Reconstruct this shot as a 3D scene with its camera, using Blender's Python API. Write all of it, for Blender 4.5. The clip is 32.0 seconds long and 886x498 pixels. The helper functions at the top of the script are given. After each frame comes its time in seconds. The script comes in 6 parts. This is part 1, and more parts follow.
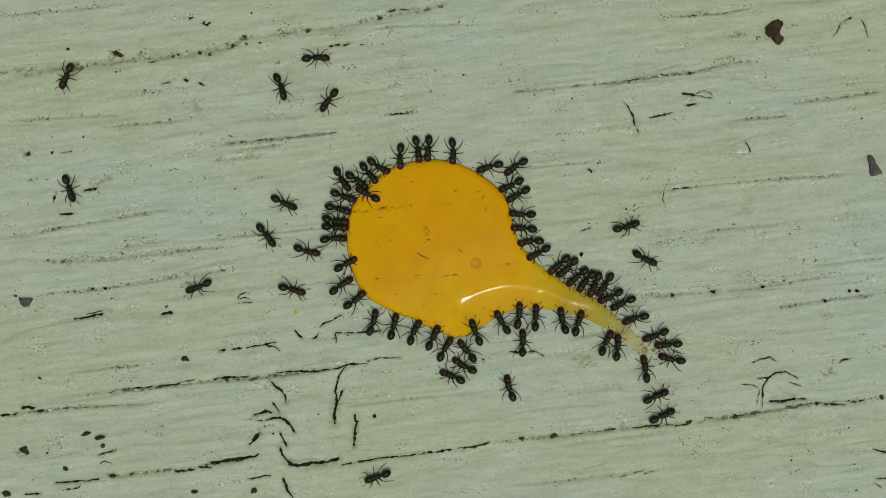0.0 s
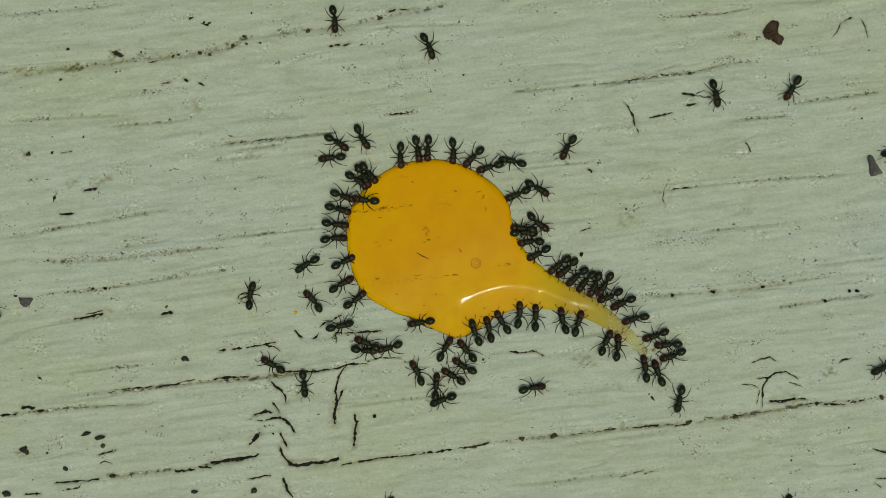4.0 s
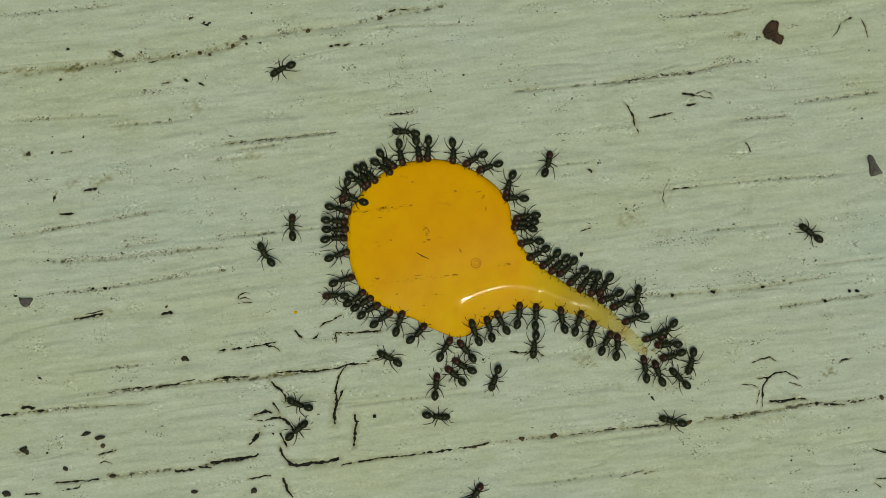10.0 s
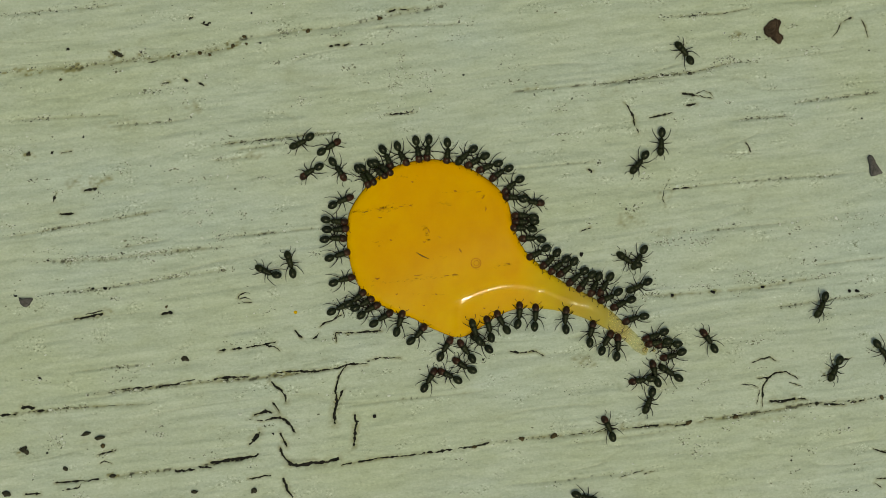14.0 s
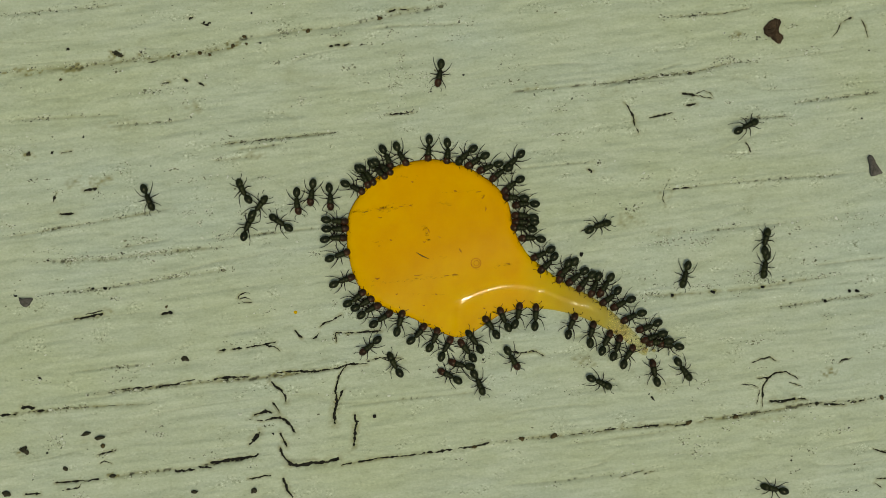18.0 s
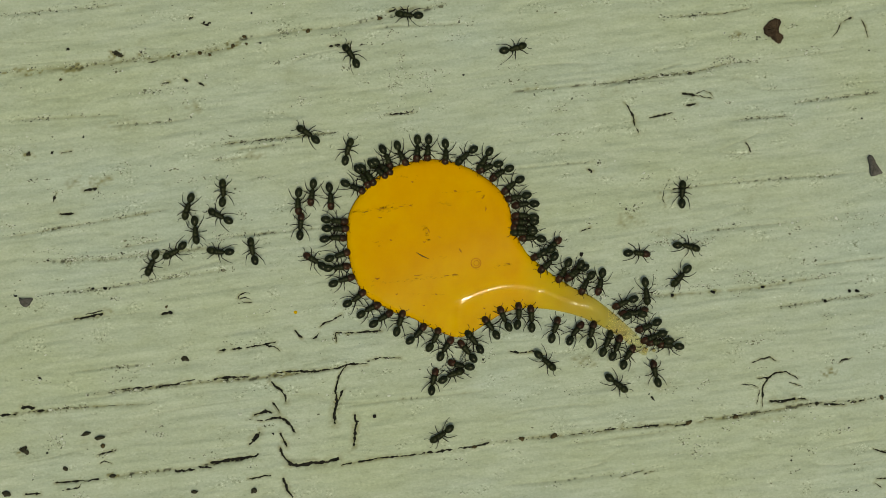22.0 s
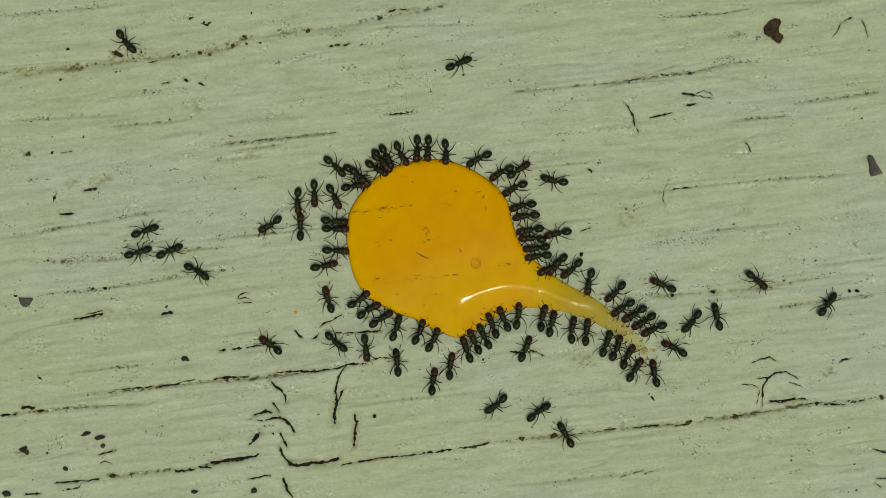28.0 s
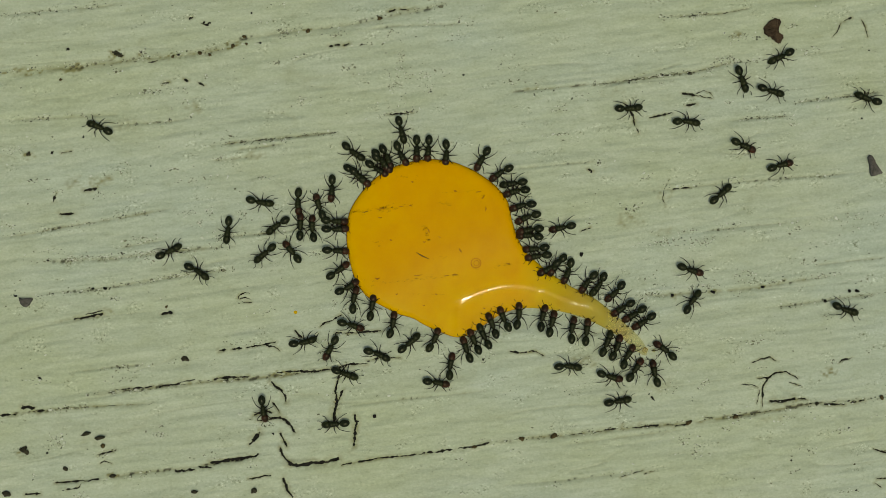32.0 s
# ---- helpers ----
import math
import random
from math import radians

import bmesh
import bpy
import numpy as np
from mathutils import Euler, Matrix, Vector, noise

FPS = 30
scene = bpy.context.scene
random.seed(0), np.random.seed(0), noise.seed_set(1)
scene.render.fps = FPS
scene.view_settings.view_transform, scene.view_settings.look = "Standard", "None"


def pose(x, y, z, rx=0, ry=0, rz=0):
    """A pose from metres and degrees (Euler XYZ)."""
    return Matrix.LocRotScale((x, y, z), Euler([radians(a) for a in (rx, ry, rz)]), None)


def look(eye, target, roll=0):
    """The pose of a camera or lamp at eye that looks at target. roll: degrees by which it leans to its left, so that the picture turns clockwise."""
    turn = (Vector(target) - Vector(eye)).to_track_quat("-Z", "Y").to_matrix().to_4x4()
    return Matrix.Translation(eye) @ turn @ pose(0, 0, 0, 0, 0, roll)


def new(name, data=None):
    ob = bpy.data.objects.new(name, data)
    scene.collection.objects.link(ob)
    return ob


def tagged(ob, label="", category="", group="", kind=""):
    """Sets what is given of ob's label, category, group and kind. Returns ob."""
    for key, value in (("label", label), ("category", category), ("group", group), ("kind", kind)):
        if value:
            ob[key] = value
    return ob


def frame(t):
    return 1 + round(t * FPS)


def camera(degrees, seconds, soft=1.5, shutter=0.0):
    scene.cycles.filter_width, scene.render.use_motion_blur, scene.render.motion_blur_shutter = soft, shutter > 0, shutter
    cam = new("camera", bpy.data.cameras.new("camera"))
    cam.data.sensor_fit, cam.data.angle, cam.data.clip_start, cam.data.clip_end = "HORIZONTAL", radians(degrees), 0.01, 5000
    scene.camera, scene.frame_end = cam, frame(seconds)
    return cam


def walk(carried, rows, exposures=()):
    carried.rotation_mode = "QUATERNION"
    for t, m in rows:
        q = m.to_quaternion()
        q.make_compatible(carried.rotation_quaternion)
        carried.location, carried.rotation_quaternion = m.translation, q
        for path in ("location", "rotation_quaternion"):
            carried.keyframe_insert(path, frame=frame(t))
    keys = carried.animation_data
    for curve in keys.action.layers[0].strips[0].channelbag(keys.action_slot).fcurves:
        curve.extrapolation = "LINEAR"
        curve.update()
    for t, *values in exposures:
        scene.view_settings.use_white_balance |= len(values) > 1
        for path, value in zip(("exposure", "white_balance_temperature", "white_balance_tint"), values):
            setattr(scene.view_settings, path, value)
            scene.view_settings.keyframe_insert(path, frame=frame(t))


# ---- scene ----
cam = camera(40, 32.0, soft=0.88)
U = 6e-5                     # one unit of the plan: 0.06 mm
EYE = 784 * U / math.tan(radians(20))


def spot(x, y, z=0.0):
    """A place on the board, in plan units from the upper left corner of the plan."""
    return Vector(((x - 784) * U, (441 - y) * U, z))


walk(cam, [(0, pose(0, 0, EYE)), (32, pose(0, 0, EYE))], exposures=[(0, -0.03, 6770, 7.4), (3.5, -0.05, 6870, 7.2), (6, -0.08, 6970, 6.8), (7, -0.03, 7020, 6.6), (8, 0.05, 7050, 6.4), (9, 0.02, 7090, 6), (10, 0, 7150, 5.6), (11, -0.04, 7200, 5.2), (14, -0.02, 7440, 4.0), (20, -0.01, 7680, 2.9), (25, 0, 7670, 2.9), (28, -0.01, 7630, 3.0), (30, -0.07, 7590, 3.0), (32, -0.05, 7540, 3.0)])

# ---- light: hazy daylight with a soft, high sun ----
SUN_HIGH, SUN_TURN = 72, 288     # degrees: height over the board, direction from +x, counter-clockwise
world = bpy.data.worlds.new("sky")
scene.world = world
world.use_nodes = True
sky = world.node_tree.nodes.new("ShaderNodeTexSky")
sky.sky_type, sky.sun_disc = "NISHITA", False
sky.sun_elevation, sky.sun_rotation = radians(SUN_HIGH), radians(90 - SUN_TURN)
sky.air_density, sky.dust_density = 0.9, 3.2
back = world.node_tree.nodes["Background"]
back.inputs["Strength"].default_value = 0.13
world.node_tree.links.new(sky.outputs["Color"], back.inputs["Color"])
sun = new("sun", bpy.data.lights.new("sun", "SUN"))
sun.data.energy, sun.data.angle, sun.data.color = 1.35, radians(5.5), (1.0, 0.97, 0.92)
SUN_WAY = Vector((math.cos(radians(SUN_TURN)) * math.cos(radians(SUN_HIGH)), math.sin(radians(SUN_TURN)) * math.cos(radians(SUN_HIGH)), math.sin(radians(SUN_HIGH))))
sun.matrix_world = look(SUN_WAY * 2, (0, 0, 0))


# ---- materials ----
TURN = radians(6.8)          # the grain runs this far off the plan's x axis


def material(name):
    mat = bpy.data.materials.new(name)
    mat.use_nodes = True
    nodes, links = mat.node_tree.nodes, mat.node_tree.links
    return mat, nodes, links, nodes["Principled BSDF"]


def ramp(nodes, links, source, stops):
    r = nodes.new("ShaderNodeValToRGB")
    while len(r.color_ramp.elements) < len(stops):
        r.color_ramp.elements.new(0.5)
    for e, (p, c) in zip(r.color_ramp.elements, stops):
        e.position, e.color = p, (*c, 1)
    links.new(source, r.inputs["Fac"])
    return r.outputs["Color"]


def noise_node(nodes, links, scale, stretch=(1, 1, 1), turn=0.0, detail=4, rough=0.6, space="Object"):
    tc, mp, nz = nodes.new("ShaderNodeTexCoord"), nodes.new("ShaderNodeMapping"), nodes.new("ShaderNodeTexNoise")
    mp.inputs["Scale"].default_value = stretch
    nz.inputs["Scale"].default_value, nz.inputs["Detail"].default_value, nz.inputs["Roughness"].default_value = scale, detail, rough
    spin = nodes.new("ShaderNodeMapping")
    spin.inputs["Rotation"].default_value = (0, 0, turn)
    links.new(tc.outputs[space], spin.inputs["Vector"])
    links.new(spin.outputs["Vector"], mp.inputs["Vector"])
    links.new(mp.outputs["Vector"], nz.inputs["Vector"])
    return nz.outputs["Fac"]


def mix(nodes, links, kind, fac, a, b):
    m = nodes.new("ShaderNodeMix")
    m.data_type, m.blend_type = "RGBA", kind
    for key, v in ((0, fac), (6, a), (7, b)):
        if isinstance(v, (int, float)):
            m.inputs[key].default_value = v
        elif isinstance(v, tuple):
            m.inputs[key].default_value = (*v, 1)
        else:
            links.new(v, m.inputs[key])
    return m.outputs[2]


def bump(nodes, links, bsdf, height, strength, distance):
    b = nodes.new("ShaderNodeBump")
    b.inputs["Strength"].default_value, b.inputs["Distance"].default_value = strength, distance
    links.new(height, b.inputs["Height"])
    links.new(b.outputs["Normal"], bsdf.inputs["Normal"])


def paint_material():
    mat, nodes, links, bsdf = material("weathered_sage_paint")
    streak = noise_node(nodes, links, 140, (1, 6.5, 1), -TURN, detail=6, rough=0.64)
    fine = noise_node(nodes, links, 900, (1, 2.0, 1), -TURN, detail=5, rough=0.72)
    crumb = noise_node(nodes, links, 3300, (1, 1.2, 1), -TURN, detail=2, rough=0.6)
    patch = noise_node(nodes, links, 260, (1, 2.0, 1), -TURN, detail=3, rough=0.6)
    cloud = noise_node(nodes, links, 330, (1, 1.6, 1), -TURN, detail=2, rough=0.5)
    broad = noise_node(nodes, links, 30, (1, 2.2, 1), -TURN, detail=3)
    base = ramp(nodes, links, streak, [(0.28, (0.294, 0.345, 0.226)), (0.5, (0.32, 0.372, 0.25)), (0.72, (0.358, 0.41, 0.287))])
    tint = ramp(nodes, links, broad, [(0.3, (0.97, 0.97, 0.86)), (0.5, (1, 1, 1)), (0.7, (0.99, 1.02, 1.12))])
    base = mix(nodes, links, "MULTIPLY", 1.0, base, tint)
    base = mix(nodes, links, "MULTIPLY", 1.0, base, ramp(nodes, links, cloud, [(0.3, (0.955, 0.96, 0.935)), (0.5, (1, 1, 1)), (0.70, (1.04, 1.04, 1.05))]))
    speck = ramp(nodes, links, fine, [(0.28, (0.80, 0.81, 0.74)), (0.43, (1, 1, 1)), (0.57, (1, 1, 1)), (0.72, (1.2, 1.19, 1.2))])
    base = mix(nodes, links, "MULTIPLY", 0.9, base, speck)
    grit = ramp(nodes, links, crumb, [(0.34, (0.89, 0.90, 0.86)), (0.46, (0.99, 0.99, 0.98)), (0.55, (1.0, 1.0, 1.0)), (0.66, (1.09, 1.085, 1.09))])
    base = mix(nodes, links, "MULTIPLY", 0.8, base, grit)
    # pinholes and bright chips, in drifts
    pits = ramp(nodes, links, crumb, [(0.0, (0.30, 0.30, 0.24)), (0.35, (0.5, 0.5, 0.4)), (0.41, (1, 1, 1)), (0.58, (1, 1, 1)), (0.65, (1.36, 1.32, 1.36))])
    drift = ramp(nodes, links, patch, [(0.57, (0, 0, 0)), (0.68, (1, 1, 1))])
    base = mix(nodes, links, "MULTIPLY", drift, base, pits)
    stain, dirt = nodes.new("ShaderNodeAttribute"), nodes.new("ShaderNodeAttribute")
    stain.attribute_name, dirt.attribute_name = "stain", "dirt"
    base = mix(nodes, links, "MIX", stain.outputs["Fac"], base, (0.150, 0.150, 0.045))
    base = mix(nodes, links, "MIX", dirt.outputs["Fac"], base, (0.012, 0.012, 0.008))
    links.new(base, bsdf.inputs["Base Color"])
    gloss = ramp(nodes, links, fine, [(0.3, (0.8, 0.8, 0.8)), (0.7, (0.55, 0.55, 0.55))])
    links.new(gloss, bsdf.inputs["Roughness"])
    bsdf.inputs["Specular IOR Level"].default_value = 0.35
    both = nodes.new("ShaderNodeMath")
    both.operation = "ADD"
    links.new(fine, both.inputs[0])
    links.new(streak, both.inputs[1])
    bump(nodes, links, bsdf, both.outputs["Value"], 0.55, 0.0001)
    return mat


def ant_material(name, dark, light, scale=900, rough=0.3, shine=0.32):
    mat, nodes, links, bsdf = material(name)
    n = noise_node(nodes, links, scale, detail=3)
    info = nodes.new("ShaderNodeObjectInfo")
    c = ramp(nodes, links, n, [(0.35, dark), (0.7, light)])
    shade = ramp(nodes, links, info.outputs["Random"], [(0.0, (0.8, 0.8, 0.8)), (1.0, (1.25, 1.2, 1.15))])
    links.new(mix(nodes, links, "MULTIPLY", 1.0, c, shade), bsdf.inputs["Base Color"])
    bsdf.inputs["Roughness"].default_value = rough
    bsdf.inputs["Specular IOR Level"].default_value = shine
    bsdf.inputs["Specular Tint"].default_value = (0.94, 1.0, 0.7, 1)
    bump(nodes, links, bsdf, n, 0.25, 0.00003)
    return mat


def grit_material(name, dark, light, rough=0.8):
    mat, nodes, links, bsdf = material(name)
    n = noise_node(nodes, links, 1500, detail=4)
    links.new(ramp(nodes, links, n, [(0.3, dark), (0.7, light)]), bsdf.inputs["Base Color"])
    bsdf.inputs["Roughness"].default_value = rough
    bsdf.inputs["Specular IOR Level"].default_value = 0.1
    bump(nodes, links, bsdf, n, 0.6, 0.00005)
    return mat


def syrup_material():
    """Thick amber syrup: cloudy body colour, partly clear, paler where the film is thin."""
    mat, nodes, links, bsdf = material("amber_syrup")
    depth_and_rim = nodes.new("ShaderNodeAttribute")
    depth_and_rim.attribute_name = "depth_and_rim"
    # last stop: dark rim colour, light bent at the edge put into the colour
    body = ramp(nodes, links, depth_and_rim.outputs["Fac"], [(0.0, (0.90, 0.88, 0.66)), (0.22, (0.73, 0.62, 0.12)), (0.5, (0.70, 0.49, 0.014)), (0.77, (0.735, 0.43, 0.0006)), (0.92, (0.735, 0.385, 0.0003)), (1.0, (0.30, 0.10, 0.001))])
    cloud = noise_node(nodes, links, 120, detail=5, rough=0.6)
    body = mix(nodes, links, "MULTIPLY", 1.0, body, ramp(nodes, links, cloud, [(0.34, (0.97, 0.92, 0.85)), (0.5, (1, 0.98, 1)), (0.66, (1.02, 1.05, 1.1))]))
    swirl = noise_node(nodes, links, 480, detail=4, rough=0.6)
    body = mix(nodes, links, "MULTIPLY", 1.0, body, ramp(nodes, links, swirl, [(0.32, (0.965, 0.94, 0.85)), (0.5, (1, 1, 1)), (0.68, (1.02, 1.04, 1.1))]))
    links.new(body, bsdf.inputs["Base Color"])
    bsdf.inputs["Roughness"].default_value, bsdf.inputs["IOR"].default_value = 0.24, 1.36
    bsdf.inputs["Specular IOR Level"].default_value = 0.05
    bsdf.inputs["Coat Weight"].default_value, bsdf.inputs["Coat Roughness"].default_value, bsdf.inputs["Coat IOR"].default_value = 0.36, 0.05, 1.33
    clear = nodes.new("ShaderNodeBsdfTransparent")
    links.new(body, clear.inputs["Color"])
    blend = nodes.new("ShaderNodeMixShader")
    thin = ramp(nodes, links, depth_and_rim.outputs["Fac"], [(0.0, (0.92, 0.92, 0.92)), (0.35, (0.62, 0.62, 0.62)), (0.75, (0.33, 0.33, 0.33))])
    links.new(thin, blend.inputs["Fac"])
    links.new(bsdf.outputs["BSDF"], blend.inputs[1])
    links.new(clear.outputs["BSDF"], blend.inputs[2])
    links.new(blend.outputs["Shader"], nodes["Material Output"].inputs["Surface"])
    return mat


PAINT = paint_material()
ANT_BLACK = ant_material("shiny_black_chitin", (0.005, 0.007, 0.002), (0.017, 0.023, 0.006), rough=0.24, shine=0.2)
ANT_DULL = ant_material("dull_black_chitin", (0.005, 0.007, 0.002), (0.018, 0.023, 0.006), rough=0.36, shine=0.15)
ANT_RED = ant_material("dark_red_chitin", (0.009, 0.005, 0.002), (0.046, 0.013, 0.005), rough=0.28, shine=0.22)
ANT_LEG = ant_material("dark_leg_chitin", (0.005, 0.004, 0.003), (0.014, 0.010, 0.006), rough=0.5, shine=0.06)
SYRUP = syrup_material()


def bubble_material():
    mat, nodes, links, bsdf = material("amber_bubble_wall")
    n = noise_node(nodes, links, 2500, detail=2)
    links.new(ramp(nodes, links, n, [(0.3, (0.30, 0.11, 0.001)), (0.7, (0.48, 0.20, 0.002))]), bsdf.inputs["Base Color"])
    bsdf.inputs["Roughness"].default_value = 0.08
    return mat


def sediment_material():
    """Patchy, half clear brown for the board's furrows showing through the syrup."""
    mat, nodes, links, bsdf = material("brown_show_through")
    n = noise_node(nodes, links, 2600, detail=4, rough=0.7)
    links.new(ramp(nodes, links, n, [(0.3, (0.18, 0.08, 0.002)), (0.7, (0.40, 0.19, 0.003))]), bsdf.inputs["Base Color"])
    bsdf.inputs["Roughness"].default_value = 0.5
    bsdf.inputs["Specular IOR Level"].default_value = 0.05
    clear, blend = nodes.new("ShaderNodeBsdfTransparent"), nodes.new("ShaderNodeMixShader")
    links.new(ramp(nodes, links, n, [(0.36, (0.68, 0.68, 0.68)), (0.54, (0.94, 0.94, 0.94))]), blend.inputs["Fac"])
    links.new(bsdf.outputs["BSDF"], blend.inputs[1])
    links.new(clear.outputs["BSDF"], blend.inputs[2])
    links.new(blend.outputs["Shader"], nodes["Material Output"].inputs["Surface"])
    return mat


BUBBLE = bubble_material()
SHOW_THROUGH = sediment_material()
AMBER_BIT = grit_material("soaked_brown_crumb", (0.17, 0.07, 0.002), (0.36, 0.16, 0.004), 0.3)
CRACK = grit_material("black_crack_dirt", (0.005, 0.006, 0.004), (0.022, 0.021, 0.014), 0.95)
DARK_GRIT = grit_material("black_grit", (0.006, 0.006, 0.004), (0.018, 0.017, 0.012))
OLIVE_GRIT = grit_material("olive_brown_grit", (0.011, 0.012, 0.007), (0.055, 0.052, 0.027))
RUST_GRIT = grit_material("rust_brown_grit", (0.024, 0.020, 0.008), (0.100, 0.077, 0.030))
BARK = grit_material("dark_brown_bark", (0.015, 0.011, 0.006), (0.072, 0.050, 0.027))
GREY_DUST = grit_material("olive_grey_dust", (0.06, 0.066, 0.036), (0.18, 0.19, 0.115))
FLAKE = grit_material("pale_paint_flake", (0.34, 0.385, 0.275), (0.49, 0.525, 0.42))
SLATE = grit_material("grey_stone_chip", (0.05, 0.050, 0.042), (0.12, 0.115, 0.095))
SOIL = grit_material("bare_soil", (0.10, 0.08, 0.055), (0.17, 0.14, 0.10), 0.95)


def link(name, bm, mat, parent=None, label=""):
    me = bpy.data.meshes.new(name)
    for f in bm.faces:
        f.smooth = True
    bm.to_mesh(me)
    bm.free()
    me.materials.append(mat)
    ob = new(name, me)
    ob.parent = parent
    return tagged(ob, label)


part = link


# ---- the board ----


def lattice(u, v, su, sv, seed):
    """Smooth noise from -1 to 1 with cells of su by sv metres."""
    rng = np.random.default_rng(seed)
    g = rng.uniform(-1, 1, (256, 256))
    a, b = u / su + 1000.37, v / sv + 1000.71
    i, j = np.floor(a).astype(int), np.floor(b).astype(int)
    f, h = a - i, b - j
    f, h = f * f * (3 - 2 * f), h * h * (3 - 2 * h)
    i0, i1, j0, j1 = i % 256, (i + 1) % 256, j % 256, (j + 1) % 256
    return (g[i0, j0] * (1 - f) + g[i1, j0] * f) * (1 - h) + (g[i0, j1] * (1 - f) + g[i1, j1] * f) * h


def spread(half, dense, step, coarse):
    """Coordinates that are close together in the middle and wide apart towards the ends."""
    inner = np.arange(-dense, dense + step / 2, step)
    outer = np.geomspace(dense + coarse, half, 14)
    return np.concatenate((-outer[::-1], inner, outer))


class Relief:
    """The board's face: height, stain and dirt over a grid that follows the grain."""

    def __init__(self):
        self.us, self.vs = spread(0.30, 0.0525, 0.00012, 0.001), spread(0.0725, 0.0345, 0.0001, 0.001)
        self.u, self.v = np.meshgrid(self.us, self.vs, indexing="ij")
        c, s = math.cos(TURN), math.sin(TURN)
        self.x, self.y = self.u * c - self.v * s, self.u * s + self.v * c
        u, v = self.u, self.v
        warp = lattice(u, v, 0.02, 0.006, 1) * 0.0006
        w = v + warp
        z = lattice(u, w, 0.03, 0.004, 2) * 0.00009 + lattice(u, w, 0.011, 0.0008, 3) * 0.00005
        z += lattice(u, w, 0.004, 0.0004, 4) * 0.000034 + lattice(u, v, 0.0013, 0.00045, 5) * 0.000042
        z += lattice(u, w, 0.0034, 0.0009, 11) * 0.00007      # lumps of the brushed paint
        furrow = np.clip(np.abs(lattice(u, w, 0.016, 0.0021, 6)) * 14, 0, 1)
        furrow = 1 - (1 - furrow) * np.clip(lattice(u, v, 0.009, 0.003, 7) * 2 + 0.1, 0, 1)
        self.z = z - (1 - furrow) * 0.00007
        self.stain = (1 - furrow) * 0.12
        self.dirt = np.zeros_like(u)
        self.cracks = []
        self.ragged = lattice(u, v, 0.0006, 0.0003, 8)
        self.patchy = lattice(u, v, 0.0022, 0.0009, 9)
        self.grainy = lattice(u, v, 0.0003, 0.0002, 10)

    def near(self, points):
        """Distance of the grid near a run of points, and how far along it (0 to 1)."""
        p = np.array([spot(*q)[:2] for q in points])
        pad = 0.0016
        c, s = math.cos(TURN), math.sin(TURN)
        pu, pv = p[:, 0] * c + p[:, 1] * s, -p[:, 0] * s + p[:, 1] * c
        i = slice(*np.searchsorted(self.us, (pu.min() - pad, pu.max() + pad)))
        j = slice(*np.searchsorted(self.vs, (pv.min() - pad, pv.max() + pad)))
        u, v = self.u[i, j], self.v[i, j]
        best, along = np.full(u.shape, 1.0), np.zeros(u.shape)
        n = len(p) - 1
        for k in range(n):
            du, dv = pu[k + 1] - pu[k], pv[k + 1] - pv[k]
            f = np.clip(((u - pu[k]) * du + (v - pv[k]) * dv) / (du * du + dv * dv + 1e-15), 0, 1)
            d = np.hypot(u - pu[k] - f * du, v - pv[k] - f * dv)
            closer = d < best
            best[closer], along[closer] = d[closer], ((k + f) / n)[closer]
        return (i, j), best, along

    def crack(self, points, width=2.2, deep=0.0001, broken=0.0, halo=0.0):
        """An open crack with dirt in it: width in plan units, tapered to both ends; broken: how much of it is bridged."""
        at, d, f = self.near(points)
        half = width * U / 2 * (0.45 + 0.55 * np.sqrt(np.clip(4 * f * (1 - f), 0, 1))) * (1 + 0.55 * self.ragged[at])
        keep = np.clip((self.patchy[at] + 1 - 2 * broken) * 3, 0, 1)
        m = np.clip((half - d) / 0.00007 + 0.5, 0, 1) * keep
        self.z[at] -= m * deep
        self.stain[at] = np.maximum(self.stain[at], m * 0.5)
        self.cracks.append((points, width, broken))
        if halo:
            self.stain[at] = np.maximum(self.stain[at], np.clip(1 - d / (halo * U), 0, 1) * (0.4 + 0.3 * self.patchy[at] + 0.5 * self.grainy[at]))

    def seam(self, points, strength=0.5, width=5.0, dots=0.35):
        """A furrow of the grain with grime and pinholes along it."""
        at, d, f = self.near(points)
        m = np.clip(1 - d / (width * U), 0, 1)
        fade = np.clip(6 * f, 0, 1) * np.clip(6 * (1 - f), 0, 1)
        self.stain[at] = np.maximum(self.stain[at], np.clip(m ** 1.5 * fade * strength * (1.0 + 0.6 * self.patchy[at] + 0.6 * self.grainy[at] + 0.5 * self.ragged[at]), 0, 0.8))
        self.z[at] += (np.exp(-((d / (width * U) - 1.5) / 0.4) ** 2) * 0.00004 - m * m * 0.00012) * fade
        holes = np.clip((self.grainy[at] + 0.5 * self.patchy[at] - 1.0 + dots) * 6, 0, 1) * np.clip(1.3 - d / (width * 0.6 * U), 0, 1) * fade
        self.dirt[at] = np.maximum(self.dirt[at], holes * 0.8)
        self.z[at] -= holes * 0.0001

    def blotch(self, x, y, rx, ry, strength=0.5):
        """A smudge of grime with a ragged edge."""
        at, d, f = self.near([(x - rx * 0.5, y + rx * 0.06), (x + rx * 0.5, y - rx * 0.06)])
        m = np.clip(1.2 - d / (ry * U) + 0.5 * self.patchy[at] + 0.3 * self.grainy[at], 0, 1)
        self.stain[at] = np.maximum(self.stain[at], np.clip(m * strength * (0.75 + 1.1 * self.grainy[at] + 0.8 * self.ragged[at]), 0, 0.92))

